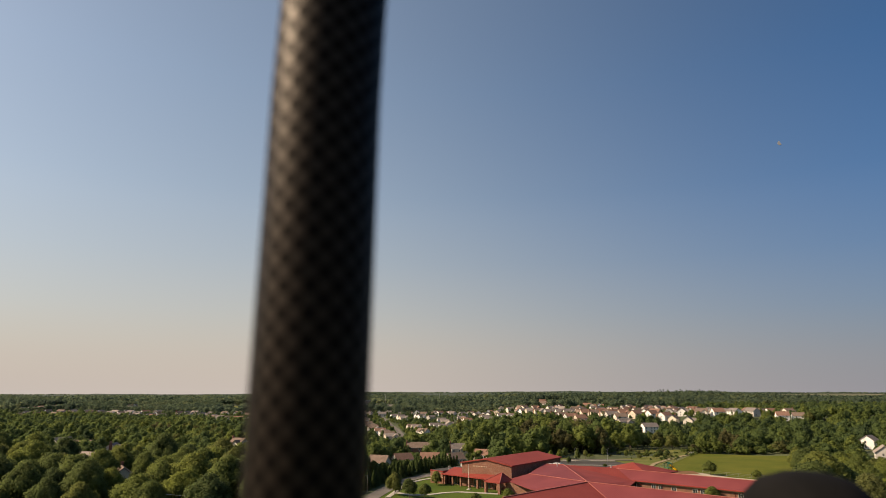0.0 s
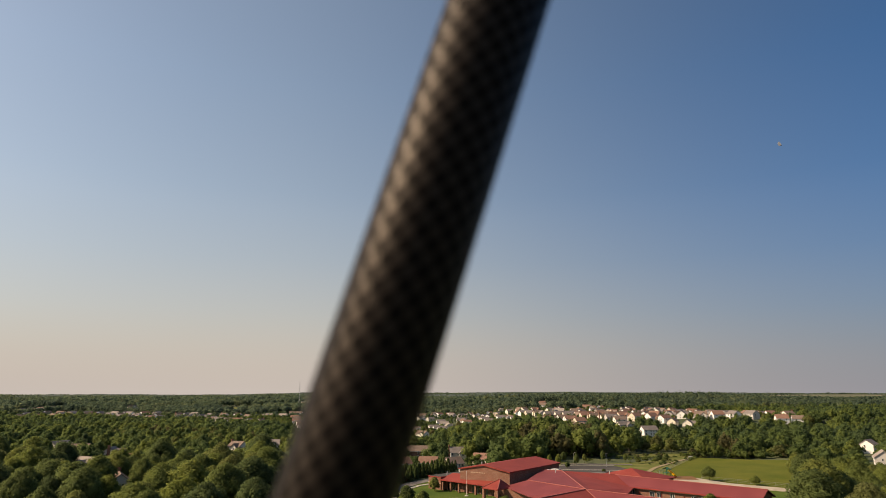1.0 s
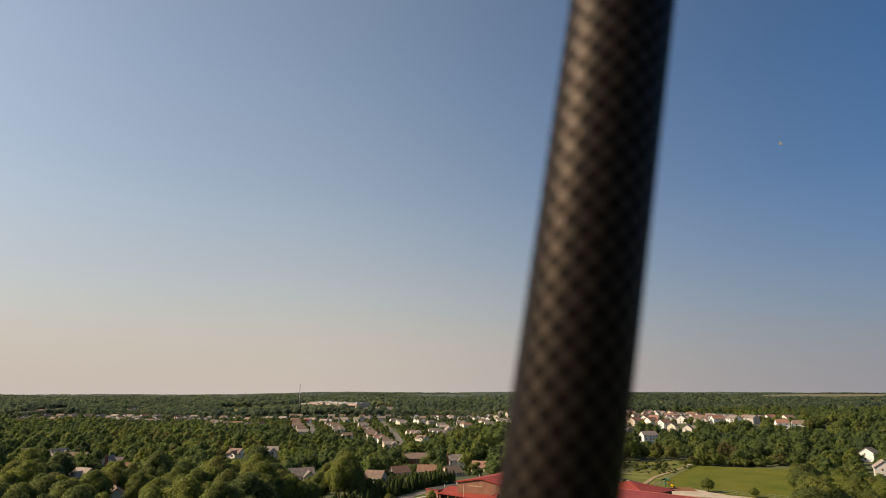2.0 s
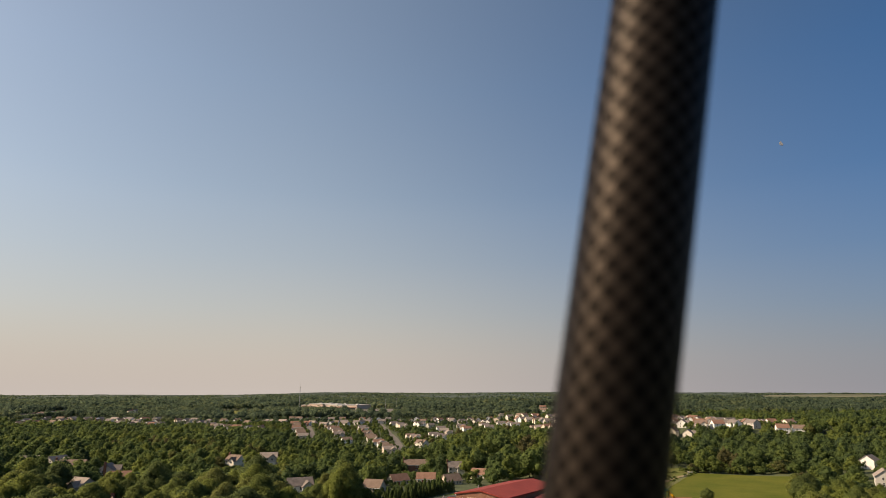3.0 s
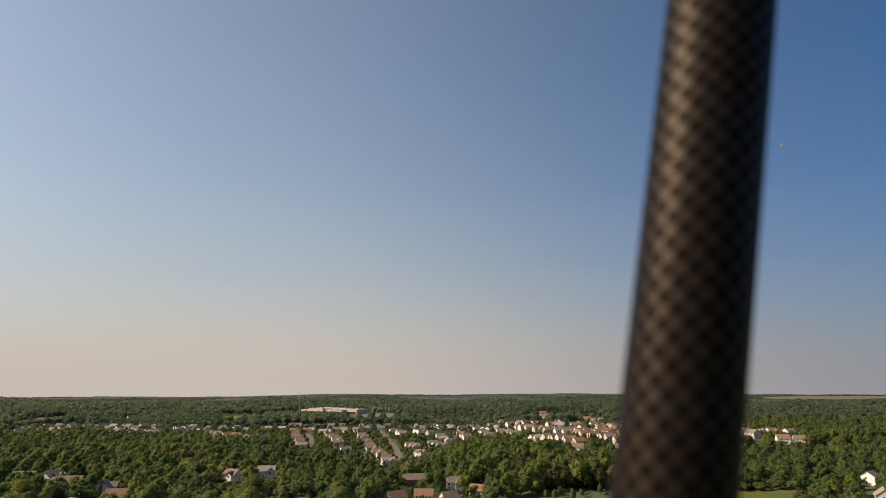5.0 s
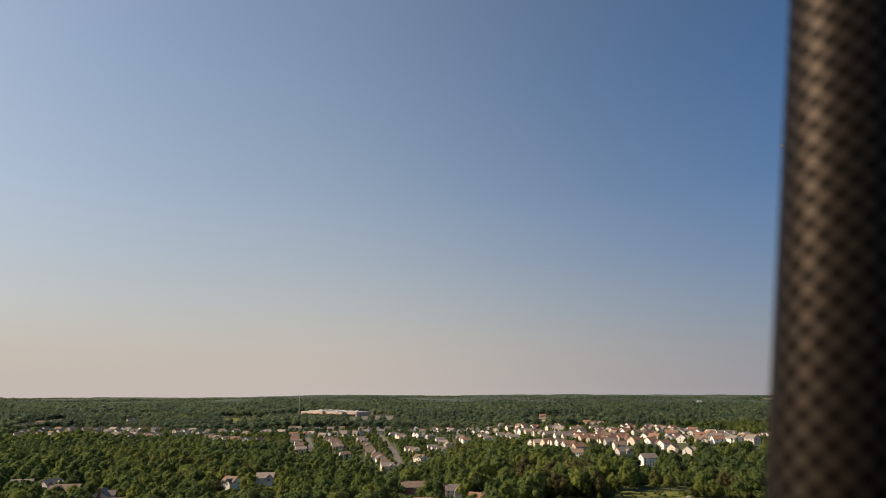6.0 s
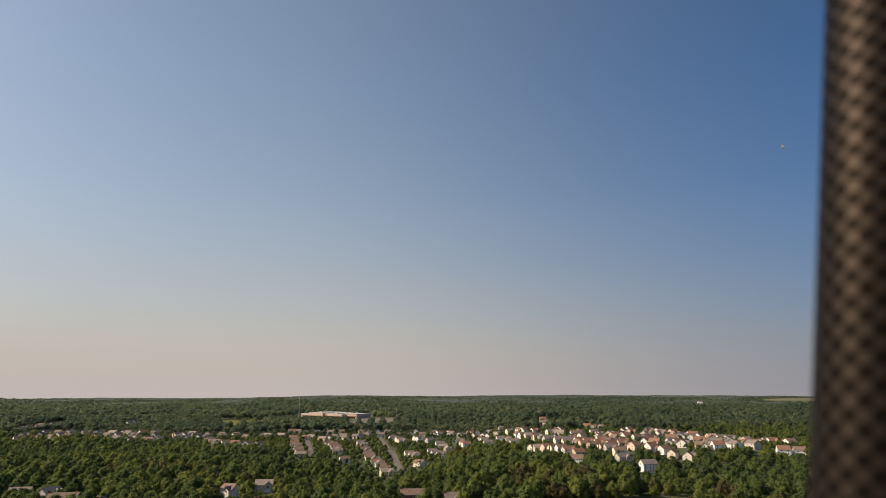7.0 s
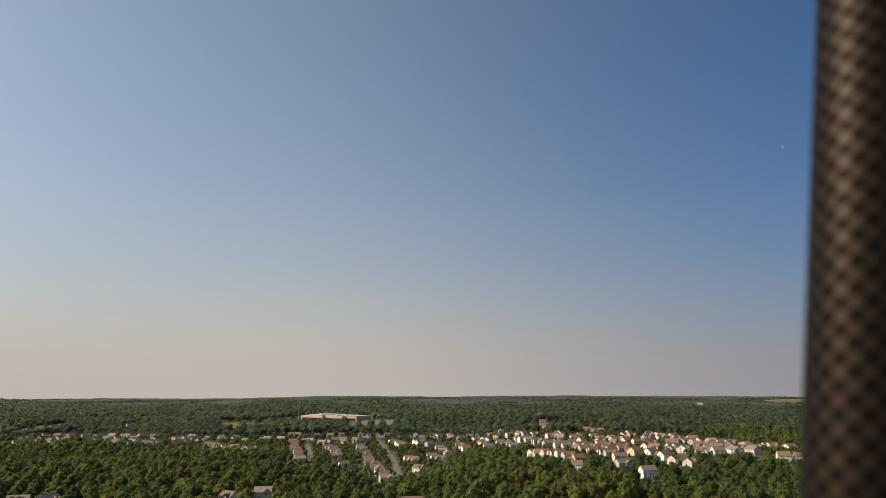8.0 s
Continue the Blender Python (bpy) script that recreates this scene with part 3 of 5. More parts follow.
for x, y, h, w in ((126, 318, 7, 7.5), (141, 303, 4.5, 5), (96, 243, 5, 6), (112, 232, 5, 5), (-4, 284, 5.5, 5), (-14, 250, 7, 7), (-8, 246, 6, 6), (-20, 256, 8, 7), (10, 236, 4, 4.5), (22, 240, 5, 5)):
    small_tree(x, y, h, w)
for x, y, h in ((67, 388, 6.5), (72, 398, 7), (77, 385, 6.5), (68, 366, 4.5), (98, 408, 6), (110, 402, 5), (84, 396, 5.5), (63, 394, 6)):
    tree(x, y, h, h * 0.62, g, "broad", "young pyramid-shaped green tree beside the parking lot", "young parking lot trees")
for x, y, h in ((116, 396, 3), (122, 402, 4), (119, 410, 3), (127, 398, 3.5), (131, 405, 4.5), (96, 352, 2.0), (84, 350, 2.2), (138, 412, 3)):
    small_tree(x, y, h, h * 1.2, "low bushy green shrub in rough grass")
def woods(name, label, X, Y, H, W, templates, g, mats):
    """Many trees joined into one mesh."""
    V, F, N, MI, TI, off = [], [], [], [], [], 0
    which = g.integers(0, 6, len(X))
    if len(templates) > 6:
        patch = np.sin(X * 0.013 + 2.1 * np.sin(Y * 0.008 + 1.0)) * np.sin(Y * 0.021 + 1.3 * np.sin(X * 0.006)) + g.normal(0, 0.3, len(X))
        pine = (patch > 0.45) & (H > 6)
        which = np.where(pine, 6 + g.integers(0, 2, len(X)), which)
        H = H * np.where(pine, 1.12, 1.0)
    Z = ground_z(X, Y)
    for k, (v, f, nv, mi) in enumerate(templates):
        idx = np.where(which == k)[0]
        if not len(idx):
            continue
        a = g.uniform(0, 2 * np.pi, len(idx))
        ca, sa = np.cos(a)[:, None], np.sin(a)[:, None]
        w, h = W[idx][:, None], H[idx][:, None]
        x = (v[:, 0] * ca - v[:, 1] * sa) * w + X[idx][:, None]
        y = (v[:, 0] * sa + v[:, 1] * ca) * w + Y[idx][:, None]
        z = v[:, 2] * h + Z[idx][:, None]
        V.append(np.stack([x, y, z], -1).reshape(-1, 3))
        N.append(np.stack([nv[:, 0] * ca - nv[:, 1] * sa, nv[:, 0] * sa + nv[:, 1] * ca, np.broadcast_to(nv[:, 2], (len(idx), len(v)))], -1).reshape(-1, 3))
        F.append((f[None] + (np.arange(len(idx)) * len(v))[:, None, None] + off).reshape(-1, 3))
        MI.append(np.tile(mi, len(idx)))
        px, py = X[idx], Y[idx]
        drift = 0.5 + 0.3 * np.sin(px * 0.021 + 2 * np.sin(py * 0.011)) + 0.2 * np.sin(py * 0.017 + px * 0.006)
        drift = drift + 1.1 * np.exp(-((px - 75) / 40) ** 2 - ((py - 470) / 45) ** 2)
        TI.append(np.repeat(np.clip(0.72 * g.random(len(idx)) + 0.5 * drift - 0.12, 0, 1), len(f)))
        off += len(idx) * len(v)
    me = raw_mesh(name, np.concatenate(V), np.concatenate(F), mats, np.concatenate(MI), np.concatenate(TI), np.concatenate(N))
    return tagged(new(name, me), label, "trees", kind="stuff")


def lump_tree(seed, n, cards, lo, hi):
    """Unit tree (height 1, width 1): lobes, leaf clumps and a trunk."""
    g = np.random.default_rng(seed)
    V, F, N, off = [], [], [], 0
    L = lobes(g, n, 1.5)
    for x, y, z, r in L:
        v, f = ICO0
        w = v * (r * 0.76 * g.uniform(0.85, 1.12, (len(v), 1))) + (x, y, z)
        V.append(w * 0.5 + (0, 0, 0.5)), F.append(f + off), N.append(v)
        off += len(v)
    q, f, nn = leaf_cards(g, L, cards, lo, hi, False, 0.45)
    V.append(q * 0.5 + (0, 0, 0.5)), F.append(f + off), N.append(nn)
    off += len(q)
    nf = sum(len(f) for f in F)
    r = 0.016
    foot = np.array([(r, 0, 0), (-r / 2, r, 0), (-r / 2, -r, 0), (0, 0, 0.7)])
    V.append(foot), N.append(foot / r * (1, 1, 0) + (0.01, 0, 0))
    F.append(np.array([(off, off + 1, off + 3), (off + 1, off + 2, off + 3), (off + 2, off, off + 3)]))
    mi = np.zeros(nf + 3, int)
    mi[nf:] = 1
    return np.concatenate(V), np.concatenate(F), np.concatenate(N), mi


FINE = [lump_tree(80 + i, 9, 430, 0.055, 0.125) for i in range(6)]
COARSE = [lump_tree(90 + i, 4, 120, 0.11, 0.22) for i in range(6)]
MIDDLE = [lump_tree(100 + i, 2, 52, 0.18, 0.3) for i in range(6)]
REMOTE = [lump_tree(110 + i, 1, 16, 0.3, 0.5) for i in range(6)]
FARTHEST = [lump_tree(120 + i, 1, 6, 0.4, 0.6) for i in range(6)]


def pine_tree(seed, tiers, per):
    """Unit pine: cone of sprays with an open trunk below."""
    v, f, nv = conifer_crown(seed, tiers, per)
    v = v * (1.5, 1.5, 0.85) + (0, 0, 0.15)
    n, r = len(v), 0.016
    foot = np.array([(r, 0, 0), (-r / 2, r, 0), (-r / 2, -r, 0), (0, 0, 0.8)])
    v, nv = np.concatenate([v, foot]), np.concatenate([nv, foot / r * (1, 1, 0) + (0.01, 0, 0)])
    f = np.concatenate([f, np.array([(n, n + 1, n + 3), (n + 1, n + 2, n + 3), (n + 2, n, n + 3)])])
    mi = np.zeros(len(f), int)
    mi[-3:] = 1
    return v, f, nv, mi


COARSE += [pine_tree(140 + i, 8, 9) for i in range(2)]
MIDDLE += [pine_tree(150 + i, 6, 7) for i in range(2)]
REMOTE += [pine_tree(160 + i, 4, 6) for i in range(2)]
hood = [(-350, 600, 100, 1130), (85, 655, 480, 1275), (-660, 860, -230, 1110), (-720, 1350, -660, 1490), (-900, 1350, -830, 1490)]


def in_hood(x, y):
    c = np.zeros(x.shape, bool)
    for x0, y0, x1, y1 in hood:
        c |= (x > x0) & (x < x1) & (y > y0) & (y < y1) & ((house_gap(x, y) < 32) | (street_gap(x, y) < 26))
    return c


def wood_belt(name, label, y0, y1, spacing, seed, templates, hmin, hmax, leaves=M_WOODS):
    x, y, g = scatter(y0, y1, spacing, seed)
    hg = house_gap(x, y)
    town = in_hood(x, y)
    h = hmin + (hmax - hmin) * g.beta(2, 2, len(x))
    if y0 >= 1000:
        h = h * (1.05 + 0.3 * np.sin(x * 0.012 + 1.7 * np.sin(y * 0.006)) * np.sin(y * 0.009))
    h = h * (1 + 0.42 * smooth01((x + 5) / 30) * (1 - smooth01((x - 125) / 45)) * (1 - smooth01((y - 610) / 40)))
    h = h * np.where((x > 140) & (y < 430), 0.75, 1.0)
    h = height_cap(x, y, h * np.where(town, 0.6, 1.0))
    ok = (hg > np.where(town, 7.5, 9)) & (street_gap(x, y) > 6) & (h > np.where(town, 2.2, 3.2)) & (~town | (g.random(len(x)) < 0.75))
    x, y, town, h = x[ok], y[ok], town[ok], h[ok]
    low = g.random(len(x)) < 0.22
    h = np.where(low & ~town, h * 0.55, h)
    w = h * g.uniform(0.8, 1.1, len(x))
    w = np.maximum(w, np.where(town, 0, np.minimum(spacing * (1.1 if y0 < 1000 else 1.4), h * 1.5)))
    return woods(name, label, x, y, h, w, templates, g, [leaves, M_BARK])


# the evergreen screen along the school road: the front row tree by tree, the rest joined
screen = [(-50, 232), (-33, 268), (-26, 296), (-12, 326), (8, 358)]
BACK_ROW = []
for (xa, ya), (xb, yb) in zip(screen, screen[1:]):
    L = math.hypot(xb - xa, yb - ya)
    for i in range(int(L / 2.9)):
        f = i * 2.9 / L
        for side in (0, 3.2, 6.4):
            px, py = xa + (xb - xa) * f - side + float(g.uniform(-0.9, 0.9)), ya + (yb - ya) * f + float(g.uniform(-0.9, 0.9))
            if side:
                BACK_ROW.append((px, py))
            else:
                tree(px, py, float(g.uniform(4.6, 7.4)), float(g.uniform(3.0, 4.2)), g, "conifer", "dense dark green conifer in an evergreen screen", "evergreen screen")
g2 = np.random.default_rng(31)
bx, by = np.array(BACK_ROW).T
bh = g2.uniform(4.8, 8.0, len(bx))
woods("evergreen_screen", "dense dark green conifers behind a school road", bx, by, bh, bh * 0.75, [pine_tree(170 + i, 11, 26) for i in range(6)], g2, [M_CONIFER, M_BARK])
bx = g2.uniform(20, 270, 520)
by = 428 + g2.uniform(0, 26, 520) + np.where(bx > 150, -6, 0)
ok = np.ones(520, bool)
for poly in CLEARINGS:
    ok &= ~inside(poly, bx, by)
bx, by = bx[ok], by[ok]
bh = g2.uniform(2.5, 6.5, len(bx))
sx, sy = g2.uniform(52, 178, 260), g2.uniform(388, 476, 260)
ok = (inside(MEADOW, sx, sy) | inside(SCRUB, sx, sy)) & (g2.random(260) < np.where(sx > 108, 0.8, 0.3))
sx, sy = sx[ok], sy[ok]
sh = g2.uniform(0.8, 2.6, len(sx))
woods("meadow_shrubs", "scattered low shrubs in rough grass", sx, sy, sh, sh * 1.6, COARSE, g2, [M_WOODS, M_BARK])
woods("thicket", "low green shrubs along the edge of the woods", bx, by, bh, bh * g2.uniform(1.0, 1.5, len(bx)), COARSE, g2, [M_WOODS, M_BARK])
wood_belt("woods", "dense green broadleaf woods behind the school", NEAR_END, 660, 11.5, 11, FINE, 9.5, 16.5)
def yard_trees(y0, y1, seed):
    x, y, g = scatter(y0, y1, 7.5, seed)
    ok = in_hood(x, y) & (house_gap(x, y) > 7.2) & (street_gap(x, y) > 5) & (g.random(len(x)) < np.where(x < 110, 0.62, 0.7))
    x, y = x[ok], y[ok]
    h = g.uniform(3.0, 8.5, len(x))
    return woods("yard_trees", "small green trees and shrubs in house yards", x, y, h, h * g.uniform(0.7, 1.0, len(x)), COARSE, g, [M_WOODS, M_BARK])


yard_trees(600, 1500, 17)
# dark upright evergreens between the houses on the rise
g4 = np.random.default_rng(77)
ex, ey = g4.uniform(95, 390, 1500), g4.uniform(630, 940, 1500)
ok = (house_gap(ex, ey) > 7.0) & (house_gap(ex, ey) < 10.5) & (street_gap(ex, ey) > 5) & (g4.random(1500) < 0.55)
ex, ey = ex[ok], ey[ok]
eh = g4.uniform(4.0, 8.5, len(ex))
woods("yard_evergreens", "dark upright evergreens between houses on a rise", ex, ey, eh, eh * g4.uniform(0.5, 0.75, len(ex)), [pine_tree(190 + i, 9, 20) for i in range(4)], g4, [M_CONIFER, M_BARK])
# garden trees and shrubs round the houses beyond the conifers
g3 = np.random.default_rng(51)
yx, yy = g3.uniform(-75, 60, 300), g3.uniform(345, 515, 300)
yh = height_cap(yx, yy, g3.uniform(2.5, 9.0, 300))
ok = (house_gap(yx, yy) > 7.5) & (yh > 1.8) & (yx < -25 + (yy - 340) * 0.85)
for poly in CLEARINGS[:5] + CLEARINGS[7:8]:
    ok &= ~inside(poly, yx, yy)
yx, yy, yh = yx[ok], yy[ok], yh[ok]
woods("garden_trees", "small garden trees and shrubs round houses", yx, yy, yh, yh * g3.uniform(0.7, 1.1, len(yx)), FINE, g3, [M_WOODS, M_BARK])
wood_belt("woods", "green woods and yard trees among the houses", 660, 1000, 11.5, 12, COARSE, 9, 15)
# from 1000 m on the belts carry haze in the leaf colour
wood_belt("woods", "wide green woods beyond the houses", 1000, 1560, 13, 13, MIDDLE, 11, 18, M_HAZE_LEAVES)
wood_belt("woods", "distant green woods stretching to the horizon", 1560, 2900, 17.5, 14, REMOTE, 10, 19, M_HAZE_LEAVES)
wood_belt("woods", "hazy green woods far off below the horizon", 2900, 4750, 28, 15, FARTHEST, 8, 14, M_HAZE_LEAVES)


def far_canopy(X, Y):
    g = np.random.default_rng(5)
    r = np.hypot(X, Y)
    nr, nt = X.shape

    def lumps(a, b):
        c = g.uniform(0, 1, (nr // a + 3, nt // b + 3))
        i, j = np.arange(nr) / a, np.arange(nt) / b
        i0, j0 = i.astype(int), j.astype(int)
        u, v = smooth01(i - i0)[:, None], smooth01(j - j0)[None]
        return (c[i0][:, j0] * (1 - u) + c[i0 + 1][:, j0] * u) * (1 - v) + (c[i0][:, j0 + 1] * (1 - u) + c[i0 + 1][:, j0 + 1] * u) * v

    z = 7.5 + 5.5 * lumps(2, 4) + 3.5 * lumps(5, 13) + 3.0 * lumps(17, 45) + g.uniform(0, 1.6, X.shape)
    z += 3.0 * np.sin(X * 0.013 + np.sin(Y * 0.007) * 2) * np.sin(Y * 0.009 + X * 0.003)
    z += 4.0 * np.sin(X * 0.0041 + 1.3 * np.sin(Y * 0.0023)) * smooth01((r - 1800) / 1500)
    z = np.where(r < 2760, 0.5, z) * np.where(Y < 4700, 0.45, 0.8)
    z = z * (1 - 0.8 * smooth01((X - 1700) / 250) * smooth01((Y - 3000) / 300) * (1 - smooth01((Y - 4000) / 60)))
    e = ((X - 2390) / 430) ** 2 + ((Y - 3970) / 330) ** 2
    z = np.where(e < 1.05, -4.0, z * (0.15 + 0.85 * smooth01((e - 1.05) / 2.5)))
    return ground_z(X, Y) + z


# blue-grey base colour paints the haze over the farthest treetops
M_CANOPY = mottled("hazy_canopy_leaves", (0.045, 0.066, 0.056), (0.085, 0.11, 0.08), 0.006, 0.05, 0.9, 0.9, 4.0)
rr = np.geomspace(2740, 5550, 150)
tt = np.linspace(-0.74, 0.74, 640)
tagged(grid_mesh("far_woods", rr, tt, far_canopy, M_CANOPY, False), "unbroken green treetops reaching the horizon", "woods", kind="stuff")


def draped(name, poly, lift, mat, label, category):
    """A field that follows the ground."""
    cx, cy = sum(p[0] for p in poly) / len(poly), sum(p[1] for p in poly) / len(poly)
    bm = bmesh.new()
    n = 10
    rings = []
    for i in range(n + 1):
        f = i / n
        ring = []
        for k in range(len(poly)):
            (xa, ya), (xb, yb) = poly[k], poly[(k + 1) % len(poly)]
            for j in range(6):
                x, y = xa + (xb - xa) * j / 6, ya + (yb - ya) * j / 6
                x, y = cx + (x - cx) * max(f, 0.001), cy + (y - cy) * max(f, 0.001)
                ring.append(bm.verts.new((x, y, gz(x, y) + lift)))
        rings.append(ring)
    for a, b in zip(rings, rings[1:]):
        for j in range(len(a)):
            k = (j + 1) % len(a)
            bm.faces.new((a[j], a[k], b[k], b[j]))
    skirt = [bm.verts.new((v.co.x, v.co.y, v.co.z - lift - 1.5)) for v in rings[-1]]
    for j in range(len(skirt)):
        k = (j + 1) % len(skirt)
        bm.faces.new((rings[-1][j], rings[-1][k], skirt[k], skirt[j]))
    return tagged(mesh_object(name, bm, mat), label, category, kind="structure")


draped("sports_field", FIELD, 0.25, M_LAWN, "wide mown green sports field", "sports field")
draped("far_field", FAR_FIELD, 3.0, M_HILL, "pale open field on a distant rise", "field")
draped("scrub_ground", SCRUB, 0.25, M_MEADOW, "rough yellow-green grass at the foot of the woods", "meadow")
draped("hay_field", [(-433, 1290), (-412, 1280), (-424, 1400), (-398, 1485), (-450, 1500), (-500, 1488), (-462, 1390)], 0.5, M_MEADOW, "yellow-green mown field between woods", "field")

# ---------------------------------------------------------------- houses
def gable_roof(w, d, z, rise, over=0.5, thick=0.22):
    """Ridge along x."""
    bm = bmesh.new()
    hw, hd = w / 2 + over, d / 2 + over
    drop = rise * over / (d / 2)
    for s in (-1, 1):
        sheet(bm, [(-hw, s * hd, z - drop), (hw, s * hd, z - drop), (hw, 0, z + rise), (-hw, 0, z + rise)], thick)
    return bm


def wall_block(w, d, z, rise):
    """Walls with gable ends, hollow below the roof."""
    bm = bmesh.new()
    hw, hd = w / 2, d / 2
    lo = [bm.verts.new(p) for p in ((-hw, -hd, -0.6), (hw, -hd, -0.6), (hw, hd, -0.6), (-hw, hd, -0.6))]
    hi = [bm.verts.new(p) for p in ((-hw, -hd, z), (hw, -hd, z), (hw, hd, z), (-hw, hd, z))]
    a, b = bm.verts.new((-hw, 0, z + rise - 0.1)), bm.verts.new((hw, 0, z + rise - 0.1))
    bm.faces.new(lo[::-1])
    bm.faces.new((lo[0], lo[1], hi[1], hi[0]))
    bm.faces.new((lo[2], lo[3], hi[3], hi[2]))
    bm.faces.new((lo[1], lo[2], hi[2], b, hi[1]))
    bm.faces.new((lo[3], lo[0], hi[0], a, hi[3]))
    bm.faces.new((hi[0], hi[1], b, a))
    bm.faces.new((hi[2], hi[3], a, b))
    return bm


def framed(w, h, t, depth):
    """A frame ring with a recessed pane, one piece."""
    bm = bmesh.new()
    def ring(a, b, y):
        return [bm.verts.new(p) for p in ((-a, y, -b), (a, y, -b), (a, y, b), (-a, y, b))]
    back = ring(w / 2 + t, h / 2 + t, 0.05)
    front = ring(w / 2 + t, h / 2 + t, -depth)
    lip = ring(w / 2, h / 2, -depth)
    pane = ring(w / 2, h / 2, -0.02)
    for a, b in ((back, front), (front, lip), (lip, pane)):
        for i in range(4):
            k = (i + 1) % 4
            bm.faces.new((a[i], a[k], b[k], b[i]))
    bm.faces.new(pane).material_index = 1
    bm.faces.new(back[::-1])
    return bm


WINDOW_MESH = {}


def window_on(parent, x, y, z, w, h, side, fine):
    """A framed window; side is the outward axis: -y, +y, -x or +x."""
    ang = {"-y": 0, "+y": 180, "+x": 90, "-x": -90}[side]
    if (w, h) not in WINDOW_MESH:
        ob = mesh_object("window", framed(w, h, 0.12, 0.08), [M_TRIM, M_GLASS], parent)
        WINDOW_MESH[(w, h)] = ob.data
    else:
        ob = new("window", WINDOW_MESH[(w, h)])
        ob.parent = parent
    ob.matrix_basis = pose(x, y, z, 0, 0, ang)
    if fine:
        part("glazing_bar", one_box(-w / 2, w / 2, -0.07, -0.015, -0.04, 0.04), M_TRIM, ob)


def house(label, w, d, storeys, wall_m, roof_m, front_m=None, wing=True, chimney=False, fine=False, rise=3.3, walkout=False):
    """A suburban house whose front looks along -y."""
    root = thing("house", label, "house", group="suburban houses")
    z = 2.75 * storeys + 0.2 + (2.4 if walkout else 0)
    part("wall", wall_block(w, d, z, rise), wall_m, root)
    part("roof", gable_roof(w, d, z, rise), roof_m, root)
    y = -d / 2
    if wing:
        # a projecting gabled bay with the garage below
        ww, wd = w * 0.45, 2.2
        bm = wall_block(wd + 2, ww, z - 0.3, rise * 0.72)
        bmesh.ops.transform(bm, matrix=pose(w * 0.24, y - wd / 2 + 1, 0, 0, 0, 90), verts=bm.verts)
        part("front_bay", bm, front_m or wall_m, root)
        bm = gable_roof(wd + 3.5, ww, z - 0.3, rise * 0.72)
        bmesh.ops.transform(bm, matrix=pose(w * 0.24, y - wd / 2 + 1.4, 0, 0, 0, 90), verts=bm.verts)
        part("bay_roof", bm, roof_m, root)
        part("garage_door", one_box(w * 0.24 - 2.2, w * 0.24 + 2.2, y - wd - 0.06, y - wd + 0.05, 0.02, 2.2), M_TRIM, root, "white garage door")
        window_on(root, w * 0.24, y - wd - 0.02, z - 1.6, 1.6, 1.3, "-y", fine)
    part("door", one_box(-w * 0.16 - 0.5, -w * 0.16 + 0.5, y - 0.06, y + 0.05, 0.05, 2.15), M_REDTRIM if fine else M_GLASS, root, "dark front door")
    for s in range(storeys + (1 if walkout else 0)):
        zc = 1.55 + 2.75 * s
        for fx in (-0.38, -0.02) if wing else (-0.38, -0.02, 0.18, 0.38):
            if not (s == 0 and fx == -0.02 and wing):
                window_on(root, fx * w, y - 0.02, zc, 1.0, 1.5, "-y", fine)
        for fx in (-0.36, -0.08, 0.16, 0.37) if fine else (-0.26, 0.22):
            window_on(root, fx * w, d / 2 + 0.02, zc, 1.1, 1.5, "+y", fine)
        for side, sx in (("+x", 1), ("-x", -1)):
            window_on(root, sx * (w / 2 + 0.02), d * 0.12, zc, 0.9, 1.4, side, fine)
    if chimney:
        part("chimney", one_box(-w / 2 - 0.9, -w / 2 + 0.02, -0.7, 0.7, -0.5, z + rise + 1.2), M_BRICK, root, "red brick chimney")
    for s in (-1, 1):
        part("gutter", one_box(-w / 2 - 0.5, w / 2 + 0.5, s * (d / 2 + 0.52) - 0.07, s * (d / 2 + 0.52) + 0.07, z - rise / d - 0.34, z - rise / d - 0.16), M_TRIM, root)
    return root


S, R = SIDINGS, ROOFS
TYPES = [
    house("white-sided two-storey house with a grey shingle roof", 16.5, 11, 2, S[0], R[0]),
    house("cream-sided two-storey house with a brown shingle roof", 15, 11, 2, S[1], R[1], chimney=True),
    house("white two-storey house with a brown roof", 13.5, 10, 2, S[0], R[1], wing=False),
    house("beige-sided house with a weathered grey roof", 16.5, 11, 2, S[2], R[3]),
    house("white house with a russet shingle roof and brick front", 16, 11, 2, S[0], R[2], front_m=M_BRICK),
    house("cream house with a tall grey gabled roof", 15, 11, 2, S[1], R[0], rise=3.6),
    house("pale yellow two-storey house with a brown roof", 14, 10, 2, S[4], R[1], wing=False, chimney=True),
    house("grey-sided two-storey house with a grey roof", 16.5, 11, 2, S[3], R[0]),
    house("white gabled house with a russet shingle roof", 14.5, 11, 2, S[0], R[2], rise=3.8),
    house("tan gabled house with a russet shingle roof", 15, 11, 2, S[2], R[2], rise=3.6, front_m=S[1]),
    house("brick house with a brown roof and pale gabled bay", 15.5, 11, 2, M_BRICK, R[1], rise=3.6, front_m=S[1], chimney=True),
]
used = set()
for x, y, a, k, size in HOUSES:
    m, tall = pose(x, y, gz(x, y), 0, 0, a), size * (1.2 if x > 100 else 1.1)
    if k in used:
        sc = TYPES[k].scale
        copy_thing(TYPES[k], m @ Matrix.Diagonal((size / sc.x, size / sc.y, tall / sc.z, 1)))
    else:
        TYPES[k].matrix_basis = m @ Matrix.Diagonal((size, size, tall, 1))
        used.add(k)
